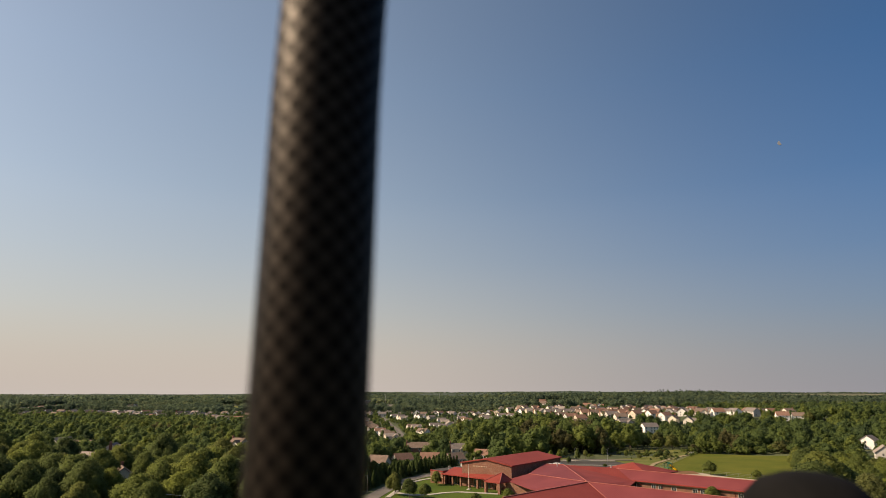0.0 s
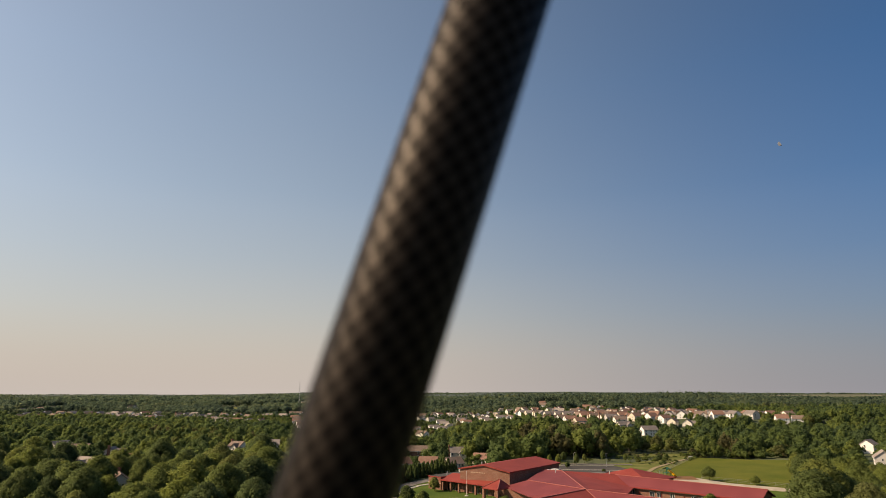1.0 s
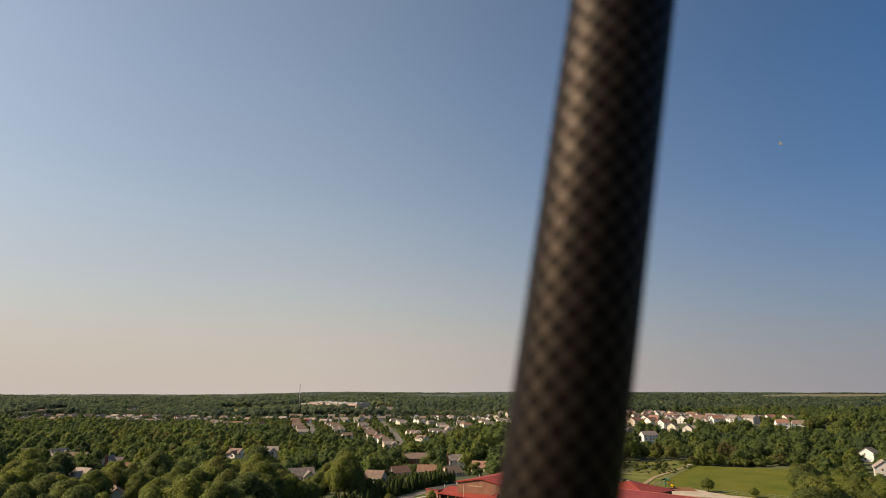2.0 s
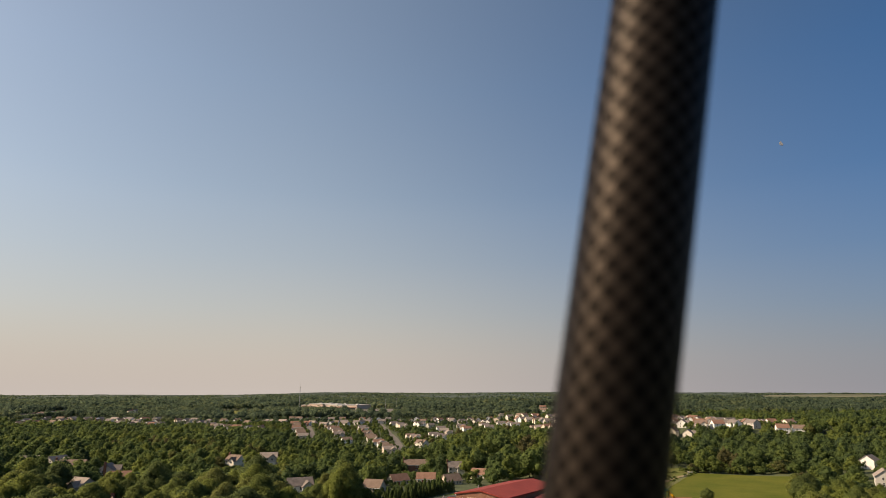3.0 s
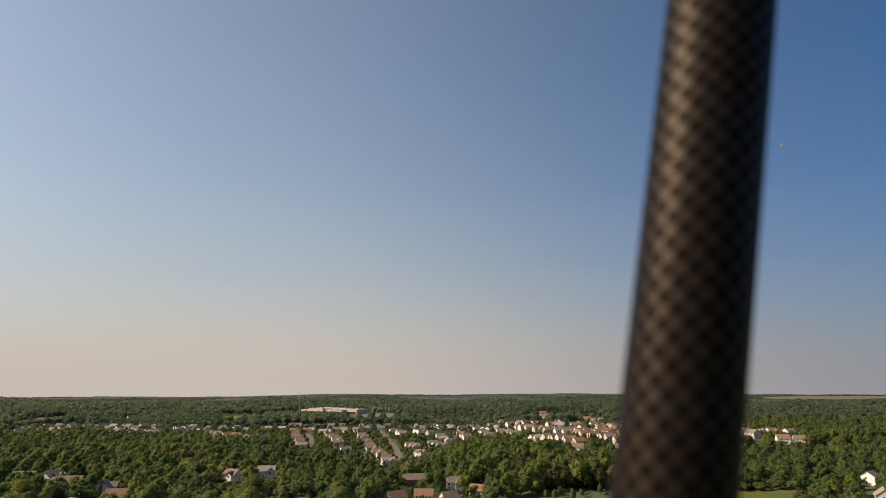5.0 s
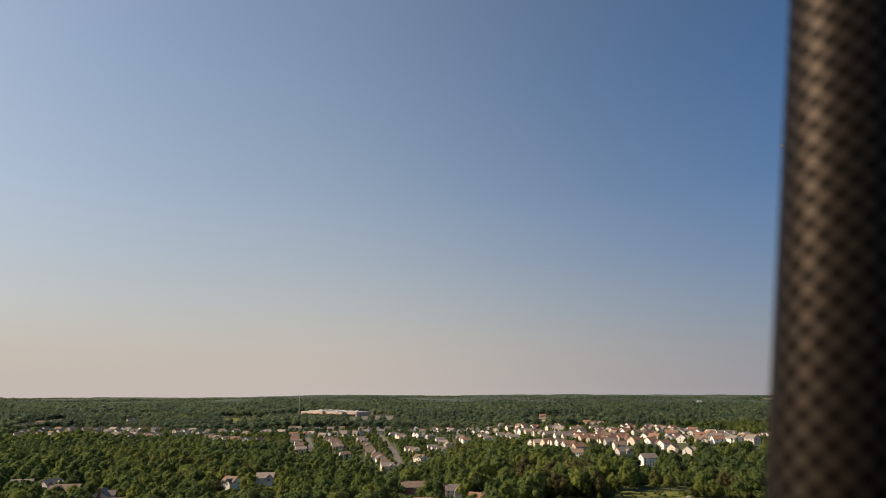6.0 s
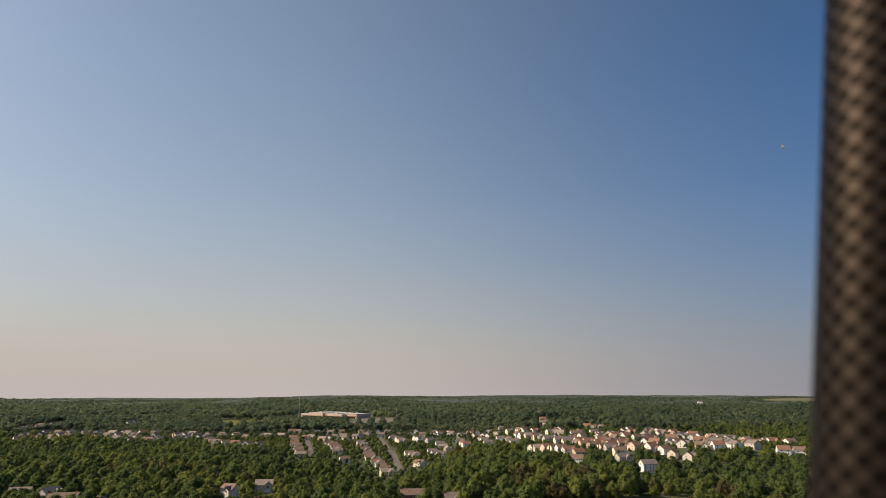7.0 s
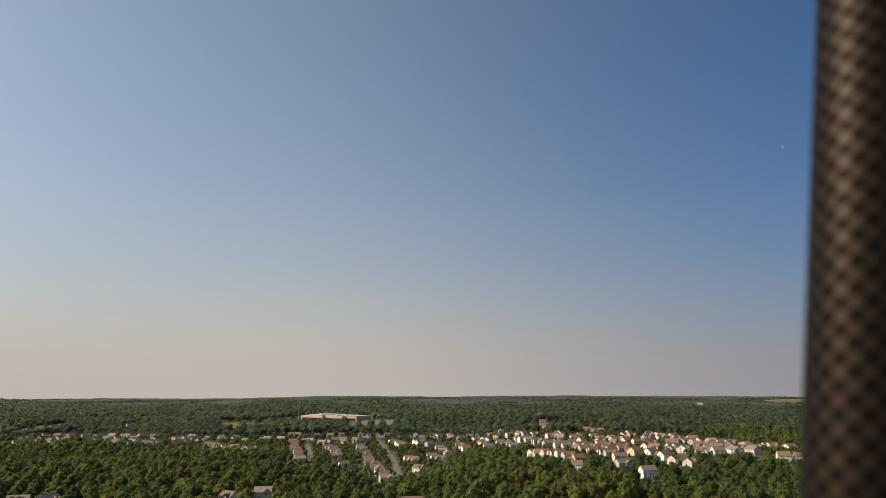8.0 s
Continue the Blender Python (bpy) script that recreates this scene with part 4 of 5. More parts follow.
FINE_TYPES = [
    lambda: house("white-sided house with a grey roof among tall trees", 12, 9, 2, S[0], R[0], fine=True),
    lambda: house("cream house with a brown roof among tall trees", 12, 9, 2, S[1], R[1], fine=True, chimney=True),
    lambda: house("tan house with a brown roof beside the conifers", 10, 8, 1, S[2], R[1], wing=False, fine=True),
    lambda: house("pale house with a weathered grey roof among trees", 13, 9, 2, S[3], R[3], fine=True),
    lambda: house("tan single-storey house with a russet roof", 11.5, 8, 1, S[4], R[2], wing=False, fine=True),
    lambda: house("long brick house with a brown roof and white dormers", 18, 9, 2, M_BRICK, R[1], wing=False, fine=True, chimney=True),
    lambda: house("grey two-storey house with a gabled front and brick chimney", 11, 9, 2, S[3], R[0], fine=True, chimney=True),
    lambda: house("white three-level house with a grey roof above the woods", 14, 9, 2, S[0], R[0], wing=False, fine=True, walkout=True),
    lambda: house("small white-sided house with a dark roof beside tall trees", 9.5, 8, 2, S[0], R[0], wing=False, fine=True, rise=2.8),
]
made = {}
for x, y, a, k in NEAR:
    m = pose(x, y, gz(x, y), 0, 0, a)
    if k in made:
        copy_thing(made[k], m)
    else:
        made[k] = FINE_TYPES[k]()
        made[k].matrix_basis = m

# ---------------------------------------------------------------- streets and ground surfaces
def ribbon(name, line, width, lift, mat, label, category, kind="structure"):
    bm = bmesh.new()
    prev = None
    pts = []
    for (xa, ya), (xb, yb) in zip(line, line[1:]):
        n = max(2, int(math.hypot(xb - xa, yb - ya) / 15))
        pts += [(xa + (xb - xa) * i / n, ya + (yb - ya) * i / n) for i in range(n)]
    pts.append(line[-1])
    for i, (x, y) in enumerate(pts):
        xa, ya = pts[max(i - 1, 0)]
        xb, yb = pts[min(i + 1, len(pts) - 1)]
        d = Vector((xb - xa, yb - ya)).normalized()
        nx, ny = -d.y * width / 2, d.x * width / 2
        z = gz(x, y)
        row = [bm.verts.new(p) for p in ((x + nx, y + ny, z - 0.3), (x + nx, y + ny, z + lift), (x - nx, y - ny, z + lift), (x - nx, y - ny, z - 0.3))]
        if prev:
            for j in range(3):
                bm.faces.new((prev[j], prev[j + 1], row[j + 1], row[j]))
        prev = row
    return tagged(mesh_object(name, bm, mat), label, category, kind=kind)


for line in STREETS:
    ribbon("road", line, 7.0, 0.25, M_STREET, "worn grey suburban street between houses", "road")
ribbon("road", [(-40, 190), (-29, 245), (-23.5, 276), (-20, 292), (-14, 307), (-6, 321), (8, 338), (30, 352), (50, 364)], 6, 0.16, M_STREET, "grey school access road along the conifers", "road")
ribbon("pavement", [(-22, 250), (-19.5, 268), (-18, 280), (-15, 291), (-11, 300), (-4, 308), (4, 306)], 2.0, 0.22, M_CONCRETE, "pale concrete footpath across the lawn", "footpath")
ribbon("pavement", [(-19.5, 262), (-13, 256), (-6.6, 257), (-1, 262), (5, 264), (12, 262), (20, 259)], 2.4, 0.22, M_CONCRETE, "pale concrete footpath to the school entrance", "footpath")
tagged(mesh_object("lawn", slab(LAWN, -0.3, 0.06), M_TURF), "mown green school lawn", "lawn", kind="structure")

tagged(mesh_object("meadow", slab(MEADOW, -0.3, 0.1), M_MEADOW), "rough yellowish-green grass behind the school", "meadow", kind="structure")
tagged(mesh_object("parking_lot", slab([(54, 346), (58, 384), (98, 380), (106, 344)], -1.6, 0.25), M_ASPHALT), "dark asphalt parking lot behind the school", "parking lot", kind="structure")
tagged(mesh_object("playground_surface", slab([(98, 318), (104, 336), (122, 331), (132, 308), (160, 284), (178, 270), (172, 264), (142, 286), (120, 302)], -0.3, 0.34), M_SAND), "pale gravel playground strip", "playground", kind="structure")

# ---------------------------------------------------------------- the school
school = thing("school", "sprawling single-storey brick school with red standing-seam metal roofs", "school", pose(SCHOOL_O[0], SCHOOL_O[1], 0, 0, 0, SCHOOL_A))


def planes(name, faces, mat, label=""):
    bm = bmesh.new()
    for f in faces:
        sheet(bm, f, 0.35)
    return part(name, bm, mat, school, label)


def wing_roof(a0, a1, b, half, eave, ridge):
    return [[(a0, b - half, eave), (a1, b - half, eave), (a1, b, ridge), (a0, b, ridge)], [(a0, b + half, eave), (a1, b + half, eave), (a1, b, ridge), (a0, b, ridge)]]


def wing_walls(a0, a1, b, half, eave, ridge):
    bm = wall_block(a1 - a0, 2 * half, eave, ridge - eave)
    bmesh.ops.translate(bm, vec=((a0 + a1) / 2, b, 0), verts=bm.verts)
    return bm


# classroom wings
planes("wing_roof", wing_roof(19, 79, 46, 7.5, 4.3, 7.2), M_SHADED_REDX, "red metal roof with the shade of its seams in the colour")
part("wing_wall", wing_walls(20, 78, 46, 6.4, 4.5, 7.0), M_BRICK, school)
planes("wing_roof", wing_roof(33, 98.5, 0, 9.5, 3.6, 7.3), M_SHADED_REDX, "red metal roof with the shade of its seams in the colour")
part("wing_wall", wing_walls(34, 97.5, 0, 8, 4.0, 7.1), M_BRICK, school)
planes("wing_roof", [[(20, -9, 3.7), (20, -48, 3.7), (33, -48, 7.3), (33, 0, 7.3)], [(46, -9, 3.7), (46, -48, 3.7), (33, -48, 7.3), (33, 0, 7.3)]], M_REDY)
part("wing_wall", one_box(22, 44, -47, -8, -0.5, 3.7), M_BRICK, school)
# hub between the wings
N1, J, K, V1, M1, C1, C0, G1 = (2, 32, 8.6), (33, 0, 7.35), (19, 47, 7.4), (31, 39, 4.0), (0, 10, 6.6), (14, -8, 4.0), (-6, 3, 4.4), (-9, 33, 8.0)
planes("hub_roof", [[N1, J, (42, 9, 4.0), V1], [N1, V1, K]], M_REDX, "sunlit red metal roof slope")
# duller slopes: shade of the seams is in the roof colour here
planes("hub_roof", [[G1, N1, J, M1], [M1, J, C1, C0], [C1, J, (20, -9, 3.7)]], M_SHADED_REDY, "red metal roof with the shade of its seams in the colour")
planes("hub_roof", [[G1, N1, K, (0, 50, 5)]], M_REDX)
part("hub_wall", one_box(-4, 30, 0, 44, -0.5, 3.9), M_BRICK, school)
# rear hall
planes("rear_roof", [[(17, 64, 8.4), (2, 52, 4.6), (31, 52, 4.6)], [(17, 64, 8.4), (31, 52, 4.6), (31, 78, 4.6)], [(17, 64, 8.4), (31, 78, 4.6), (2, 78, 4.6)], [(17, 64, 8.4), (2, 78, 4.6), (2, 52, 4.6)]], M_REDX)
part("rear_wall", one_box(3, 30, 53, 77, -0.5, 4.4), M_BRICK, school)
# gym
gym_m = pose(-5.6, 6, 0, 0, 0, 8)


def gym_part(name, bm, mat, label=""):
    bmesh.ops.transform(bm, matrix=gym_m, verts=bm.verts)
    return part(name, bm, mat, school, label)


bm = wall_block(45, 24, 9.6, 2.0)
bmesh.ops.transform(bm, matrix=pose(-12, 22.5, 0, 0, 0, 90), verts=bm.verts)
gym_part("gym_wall", bm, M_BRICK)
bm = gable_roof(45, 24, 9.7, 2.0, over=0.6, thick=0.5)
bmesh.ops.transform(bm, matrix=pose(-12, 22.5, 0, 0, 0, 90), verts=bm.verts)
gym_part("gym_roof", bm, M_REDY, "low red metal gable roof of the gym")
# entrance front
planes("front_roof", [[(-39, 0, 4.4), (-12, 0, 4.4), (-12, 8.5, 6.4), (-39, 8.5, 6.4)]], M_REDX)
part("front_wall", one_box(-38.5, -12, 3.5, 8.0, -0.5, 4.6), M_BRICK, school)
part("front_wall", one_box(-46, -38.6, 0.5, 25, -0.5, 5.0), M_BRICK, school)
part("coping", one_box(-46.2, -38.4, 0.3, 25.2, 5.01, 5.35), M_REDTRIM, school, "red metal coping")
for i in range(6):
    part("column", one_box(-38 + i * 4.6, -37.2 + i * 4.6, 0.5, 1.3, -0.3, 4.2), M_BRICK, school)
PA, PB, PC, PD, PT = (-10.5, -5.5, 4.3), (-2.5, -5.5, 4.3), (-2.5, 3.5, 4.3), (-10.5, 3.5, 4.3), (-6, 0.5, 7.4)
planes("porch_roof", [[PT, PA, PB], [PT, PB, PC], [PT, PC, PD], [PT, PD, PA]], M_REDX)
for a, b in ((-9.9, -4.9), (-3.1, -4.9), (-9.9, 2.5), (-3.1, 2.5)):
    part("column", one_box(a - 0.5, a + 0.5, b - 0.5, b + 0.5, -0.3, 4.2), M_BRICK, school)

# ---------------------------------------------------------------- the carbon tube beside the camera
def carbon_material():
    """Dark lacquered cloth: tows along and across catch the light unlike each other."""
    m, t, b = material("woven_carbon", 0.5, 0.0, 0.5)
    uv = t.nodes.new("ShaderNodeUVMap")
    ck = t.nodes.new("ShaderNodeTexChecker")
    ck.inputs["Scale"].default_value = 1.0
    t.links.new(uv.outputs[0], ck.inputs["Vector"])
    n = t.nodes.new("ShaderNodeTexNoise")
    n.inputs["Scale"].default_value = 0.35
    t.links.new(uv.outputs[0], n.inputs["Vector"])
    tow = ramp(t, n.outputs["Fac"], [(0.3, (0.0065, 0.0049, 0.0038)), (0.7, (0.0118, 0.0084, 0.0063))])
    t.links.new(mix(t, ck.outputs["Fac"], (0.004, 0.0034, 0.0031), tow), b.inputs["Base Color"])
    t.links.new(mix(t, ck.outputs["Fac"], (0.04, 0.04, 0.04), (0.2, 0.2, 0.2)), b.inputs["Specular IOR Level"])
    b.inputs["Specular Tint"].default_value = (1.0, 0.8, 0.66, 1)
    bump(t, b, ck.outputs["Fac"], 0.35, 0.0004)
    return m


TUBE_R, TUBE_Y = 0.0112, 0.122
bm = bmesh.new()
uvl = bm.loops.layers.uv.new("uv")
seg = 32
heights = np.concatenate([np.arange(-0.5, START - 1, 0.5), np.arange(START - 1, START + 9, 0.02), np.arange(START + 9, 78, 0.1)])
rings = []
for z in heights:
    rings.append([bm.verts.new((tube_x(z) + TUBE_R * math.cos(2 * math.pi * j / seg), TUBE_Y + TUBE_R * math.sin(2 * math.pi * j / seg), z)) for j in range(seg)])
TOW = 0.0025
around = round(2 * math.pi * TUBE_R / TOW / 2) * 2
for i in range(len(heights) - 1):
    for j in range(seg):
        k = (j + 1) % seg
        f = bm.faces.new((rings[i][j], rings[i][k], rings[i + 1][k], rings[i + 1][j]))
        f.smooth = True
        for lp, (jj, ii) in zip(f.loops, ((j, i), (j + 1, i), (j + 1, i + 1), (j, i + 1))):
            u, v = jj / seg * around, heights[ii] / TOW
            lp[uvl].uv = (u, v)
bm.faces.new(rings[0][::-1])
bm.faces.new(rings[-1])
tube = mesh_object("carbon_tube", bm, carbon_material())
tagged(tube, "dark woven carbon-fibre tube with a dull sheen", "tube")

# ---------------------------------------------------------------- shopping centre, masts and lamps far off
M_TAN = mottled("tan_panel", (0.64, 0.48, 0.4), (0.74, 0.58, 0.49), 0.08, 1.5, 0.85, 0.1, 0.02)
M_FLATROOF = mottled("white_flat_roof", (0.55, 0.53, 0.5), (0.68, 0.66, 0.62), 0.05, 1.2, 0.8, 0.1, 0.02)
M_METALBOX = mottled("painted_grey_metal", (0.42, 0.42, 0.41), (0.52, 0.52, 0.5), 0.6, 6, 0.55, 0.1, 0.01)
far_hall = thing("warehouse", "long white building far off among woods", "warehouse", pose(1176, 3000, gz(1176, 3000), 0, 0, -12))
part("wall", one_box(-10, 10, -8, 8, -1, 18.5), M_TRIM, far_hall)
part("roof", one_box(-10.4, 10.4, -8.4, 8.4, 18.5, 19.1), M_FLATROOF, far_hall, "pale flat roof")
mz = gz(-290, 1640)
mall = thing("shopping_centre", "long low tan shopping building with a white flat roof", "shopping centre", pose(-270, 1640, mz + 1.0, 0, 0, -27) @ Matrix.Scale(0.94, 4))
for a0, a1, b0, b1, h in ((-90, -55, -30, 30, 8.0), (-55, -10, -42, 40, 11.5), (-10, 32, -36, 40, 10.0), (32, 58, -50, 36, 8.5), (58, 92, -34, 30, 9.5)):
    part("wall", one_box(a0, a1, b0, b1, -9, h), M_TAN, mall)
    part("roof", one_box(a0 - 0.6, a1 + 0.6, b0 - 0.6, b1 + 0.6, h + 0.01, h + 1.2), M_FLATROOF, mall)
    part("shopfront", one_box(a0 + 4, a1 - 4, b0 - 0.4, b0 - 0.01, -1.0, 3.2), M_GLASS, mall)
    part("fascia", one_box(a0 + 2, a1 - 2, b0 - 1.2, b0 - 0.02, 3.4, 4.6), M_BRICK, mall)
for a, b, h in ((-40, -10, 12.7), (-24, 12, 12.7), (8, -4, 11.2), (20, 16, 11.2), (44, -12, 9.7), (70, 0, 10.7)):
    part("roof_unit", one_box(a - 3.5, a + 3.5, b - 2.5, b + 2.5, h, h + 2.2), M_METALBOX, mall)
draped("parking_lot", MALL_LOT, 0.5, M_STREET, "wide pale parking lot beside the shops", "parking lot")

ty0 = 1315
tower = thing("radio_mast", "tall slender steel lattice radio mast above woods", "mast", pose(-289, ty0, gz(-289, ty0) - 6, 0, 0, 10))
for k in range(3):
    a = k * 2.0944
    part("leg", one_rod((1.6 * math.cos(a), 1.6 * math.sin(a), -1), (0.5 * math.cos(a), 0.5 * math.sin(a), 62), 0.22, 0.14, sides=6), M_STEEL, tower)
bm = bmesh.new()
for i in range(20):
    z0, z1 = i * 3.1, (i + 1) * 3.1
    for k in range(3):
        a, b = (k + i) * 2.0944, (k + i + 1) * 2.0944
        r0, r1 = 1.6 - 1.1 * z0 / 62, 1.6 - 1.1 * z1 / 62
        rod(bm, (r0 * math.cos(a), r0 * math.sin(a), z0), (r1 * math.cos(b), r1 * math.sin(b), z1), 0.1, 0.1, 5)
part("bracing", bm, M_STEEL, tower)
part("antenna", one_rod((0, 0, 60), (0, 0, 68), 0.15, 0.06, sides=6), M_STEEL, tower)


def flood_mast(x, y, h):
    root = thing("floodlight_mast", "tall grey steel floodlight pole among trees", "light pole", pose(x, y, gz(x, y)), "floodlight poles")
    part("pole", one_rod((0, 0, -1), (0, 0, h), 0.3, 0.16), M_STEEL, root)
    part("crossarm", one_box(-2.2, 2.2, -0.12, 0.12, h - 0.2, h + 0.05), M_STEEL, root)
    for i in range(4):
        part("floodlight", one_box(-1.9 + i * 1.15, -1.4 + i * 1.15, -0.5, 0.1, h + 0.06, h + 0.6), M_METALBOX, root)


for x, y in ((-8, 1720), (110, 1720), (170, 1710), (-130, 1480), (-170, 1450), (-110, 1540)):
    flood_mast(x, y, 26)


def street_lamp(x, y, h, reach, turn, label="grey steel street lamp with a long arm"):
    root = thing("street_lamp", label, "street lamp", pose(x, y, gz(x, y), 0, 0, turn), "street lamps")
    part("pole", one_rod((0, 0, -0.5), (0, 0, h), 0.11, 0.06), M_STEEL, root)
    part("arm", one_rod((0, 0, h - 0.15), (-reach, 0, h + 0.35), 0.05, 0.04, sides=6), M_STEEL, root)
    bm = one_box(-reach - 0.75, -reach + 0.05, -0.16, 0.16, h + 0.24, h + 0.42)
    bmesh.ops.bevel(bm, geom=bm.edges[:], offset=0.05, segments=2, affect="EDGES")
    part("lamp_head", bm, M_METALBOX, root)


street_lamp(-76, 194, 9.0, 4.6, 5)
street_lamp(-31, 262, 6.5, 1.6, 40)
street_lamp(92, 376, 7.5, 1.6, 100)
street_lamp(74, 378, 7.5, 1.6, 100)

# ---------------------------------------------------------------- school details
M_RIDGE = mottled("faded_ridge_cap", (0.33, 0.1, 0.08), (0.4, 0.14, 0.11), 0.5, 6, 0.5, 0.05, 0.01)


def cap(a, b):
    """A ridge cap along a hip or ridge of the school."""
    a, b = Vector(a) + Vector((0, 0, 0.1)), Vector(b) + Vector((0, 0, 0.1))
    bm = bmesh.new()
    L = (b - a).length
    box(bm, -0.15, 0.15, -0.09, 0.09, 0, L)
    m = Matrix.Translation(a) @ (b - a).to_track_quat("Z", "Y").to_matrix().to_4x4()
    bmesh.ops.transform(bm, matrix=m, verts=bm.verts)
    part("ridge_cap", bm, M_RIDGE, school, "faded pinkish metal ridge cap")


for a, b in ((N1, J), (M1, J), (K, V1), (J, (46, -9, 3.7)), ((33, 0, 7.35), (98.5, 0, 7.3)), ((19, 46, 7.25), (79, 46, 7.2)), ((33, 0, 7.35), (33, -48, 7.3)), (G1, N1), (PT, PA), (PT, PB)):
    cap(a, b)


def school_window(a, b, z, w, h, turn):
    ob = part("window", framed(w, h, 0.09, 0.09), [M_TRIM, M_GLASS], school)
    ob.matrix_basis = pose(a, b, z, 0, 0, turn)
    part("glazing_bar", one_box(-0.05, 0.05, -0.08, -0.015, -h / 2, h / 2), M_TRIM, ob)


for i in range(6):
    a = 30 + i * 8.2
    school_window(a, 46 - 6.45, 2.2, 1.7, 1.7, 0)
    if i % 2:
        school_window(a + 2.9, 46 - 6.45, 2.2, 1.7, 1.7, 0)
for i in range(7):
    school_window(40 + i * 8, -8.05, 2.2, 1.7, 1.7, 0)
part("band", one_box(20, 78, 46 - 6.46, 46 - 6.41, 0.9, 1.15), M_TANBRICK, school, "pale brick band")
part("band", one_box(20, 78, 46 - 6.46, 46 - 6.41, 3.4, 3.7), M_TANBRICK, school, "pale brick band")
for i in range(5):
    part("shopfront_glazing", one_box(-37 + i * 4.6, -33.2 + i * 4.6, 3.42, 3.49, 0.1, 3.4), M_GLASS, school, "dark entrance glazing")
part("band", one_box(-46.02, -38.58, 0.4, 0.49, 2.6, 2.9), M_TANBRICK, school, "pale brick band")
part("eave_soffit", one_box(-38.5, -14, 0.2, 3.4, 4.0, 4.12), M_TRIM, school)
for a0, a1, b, z in ((-39, -12, -0.05, 4.1), (19, 79, 38.45, 4.0), (33, 98.5, -9.55, 3.3)):
    part("fascia", one_box(a0, a1, b - 0.09, b + 0.02, z - 0.1, z + 0.32), M_REDTRIM, school)
# signs on the gym's brick front: plain bars
for i in range(9):
    bm = one_box(-18.5 + i * 0.8, -18.05 + i * 0.8, -0.1, -0.02, 8.1, 8.5)
    gym_part("sign_bar", bm, M_TANBRICK)
# roof plant
for a, b, z, sx, sy, sz, lab in ((-4.2, 37, 7.6, 1.9, 1.2, 0.9, "pale roof air unit"), (-7.0, 35.5, 7.5, 0.9, 0.9, 0.7, "grey roof air unit"), (-42.5, 19, 6.2, 1.6, 1.1, 0.5, "pale roof air unit")):
    bm = one_box(a - sx, a + sx, b - sy, b + sy, z - 0.8, z + sz)
    bmesh.ops.bevel(bm, geom=bm.edges[:], offset=0.12, segments=2, affect="EDGES")
    part("roof_unit", bm, M_METALBOX, school, lab)
for a, b, z in ((1.5, 28, 8.4), (17, 45, 7.5), (-40, 6, 5.9), (-32, 20, 9.6)):
    part("vent_pipe", one_rod((a, b, z - 0.5), (a, b, z + 1.1), 0.22, 0.22), M_METALBOX, school)
for i in range(7):
    a = 24 + i * 9
    part("downpipe", one_rod((a, 39.45, 0.1), (a, 39.45, 4.3), 0.09, 0.09, sides=6), M_REDTRIM, school)
part("flat_roof", one_box(-45.8, -38.8, 0.8, 24.8, 5.36, 5.45), M_ASPHALT, school, "dull flat roof behind the coping")

# ---------------------------------------------------------------- grounds of the school
pole = thing("flagpole", "slender white flagpole on the school lawn", "flagpole", pose(9, 271, 0))
part("shaft", one_rod((0, 0, -0.5), (0, 0, 9.5), 0.08, 0.045), M_TRIM, pole)
part("finial", one_rod((0, 0, 9.5), (0, 0, 9.72), 0.11, 0.05), M_STEEL, pole)
part("base", one_rod((0, 0, 0), (0, 0, 0.35), 0.9, 0.75, sides=16), M_CONCRETE, pole)

M_YELLOW = mottled("yellow_plastic", (0.75, 0.4, 0.01), (0.85, 0.5, 0.02), 0.6, 5, 0.4, 0.05, 0.005)
M_GREENPL = mottled("dark_green_plastic", (0.02, 0.1, 0.06), (0.03, 0.15, 0.08), 0.6, 5, 0.45, 0.05, 0.005)
play = thing("play_structure", "yellow tube slide on a dark green play tower", "playground set", pose(111, 329, 0.3, 0, 0, 20))
for x, y in ((-2.5, -1.2), (-0.3, -1.2), (-2.5, 1.2), (-0.3, 1.2)):
    part("post", one_rod((x, y, -0.5), (x, y, 4.0), 0.1, 0.1), M_GREENPL, play)
part("deck", one_box(-2.6, -0.2, -1.3, 1.3, 2.2, 2.35), M_GREENPL, play)
bm = bmesh.new()
sheet(bm, [(-2.9, -1.6, 4.0), (0.1, -1.6, 4.0), (-1.4, 0, 5.1)], 0.08)
sheet(bm, [(-2.9, 1.6, 4.0), (0.1, 1.6, 4.0), (-1.4, 0, 5.1)], 0.08)
part("canopy", bm, M_GREENPL, play)
prev = None
for i in range(9):
    f = i / 8
    p = (0.2 + 3.6 * f + 0.7 * math.sin(f * 6.3), 1.1 * math.sin(f * 6.3), 3.4 - 2.9 * f)
    if prev:
        part("slide_section", one_rod(prev, p, 0.55, 0.55, sides=12), M_YELLOW, play)
    prev = p
for x, y in ((1.6, 0.6), (3.4, -0.5)):
    part("brace", one_rod((x, y, -0.4), (x, y, 2.0 - x * 0.3), 0.07, 0.07, sides=6), M_YELLOW, play)
tagged(mesh_object("play_mulch", slab([(106, 322), (109, 334), (124, 333), (122, 320)], 0.0, 0.42), M_MULCH), "brown mulch bed under the play set", "mulch", kind="structure")


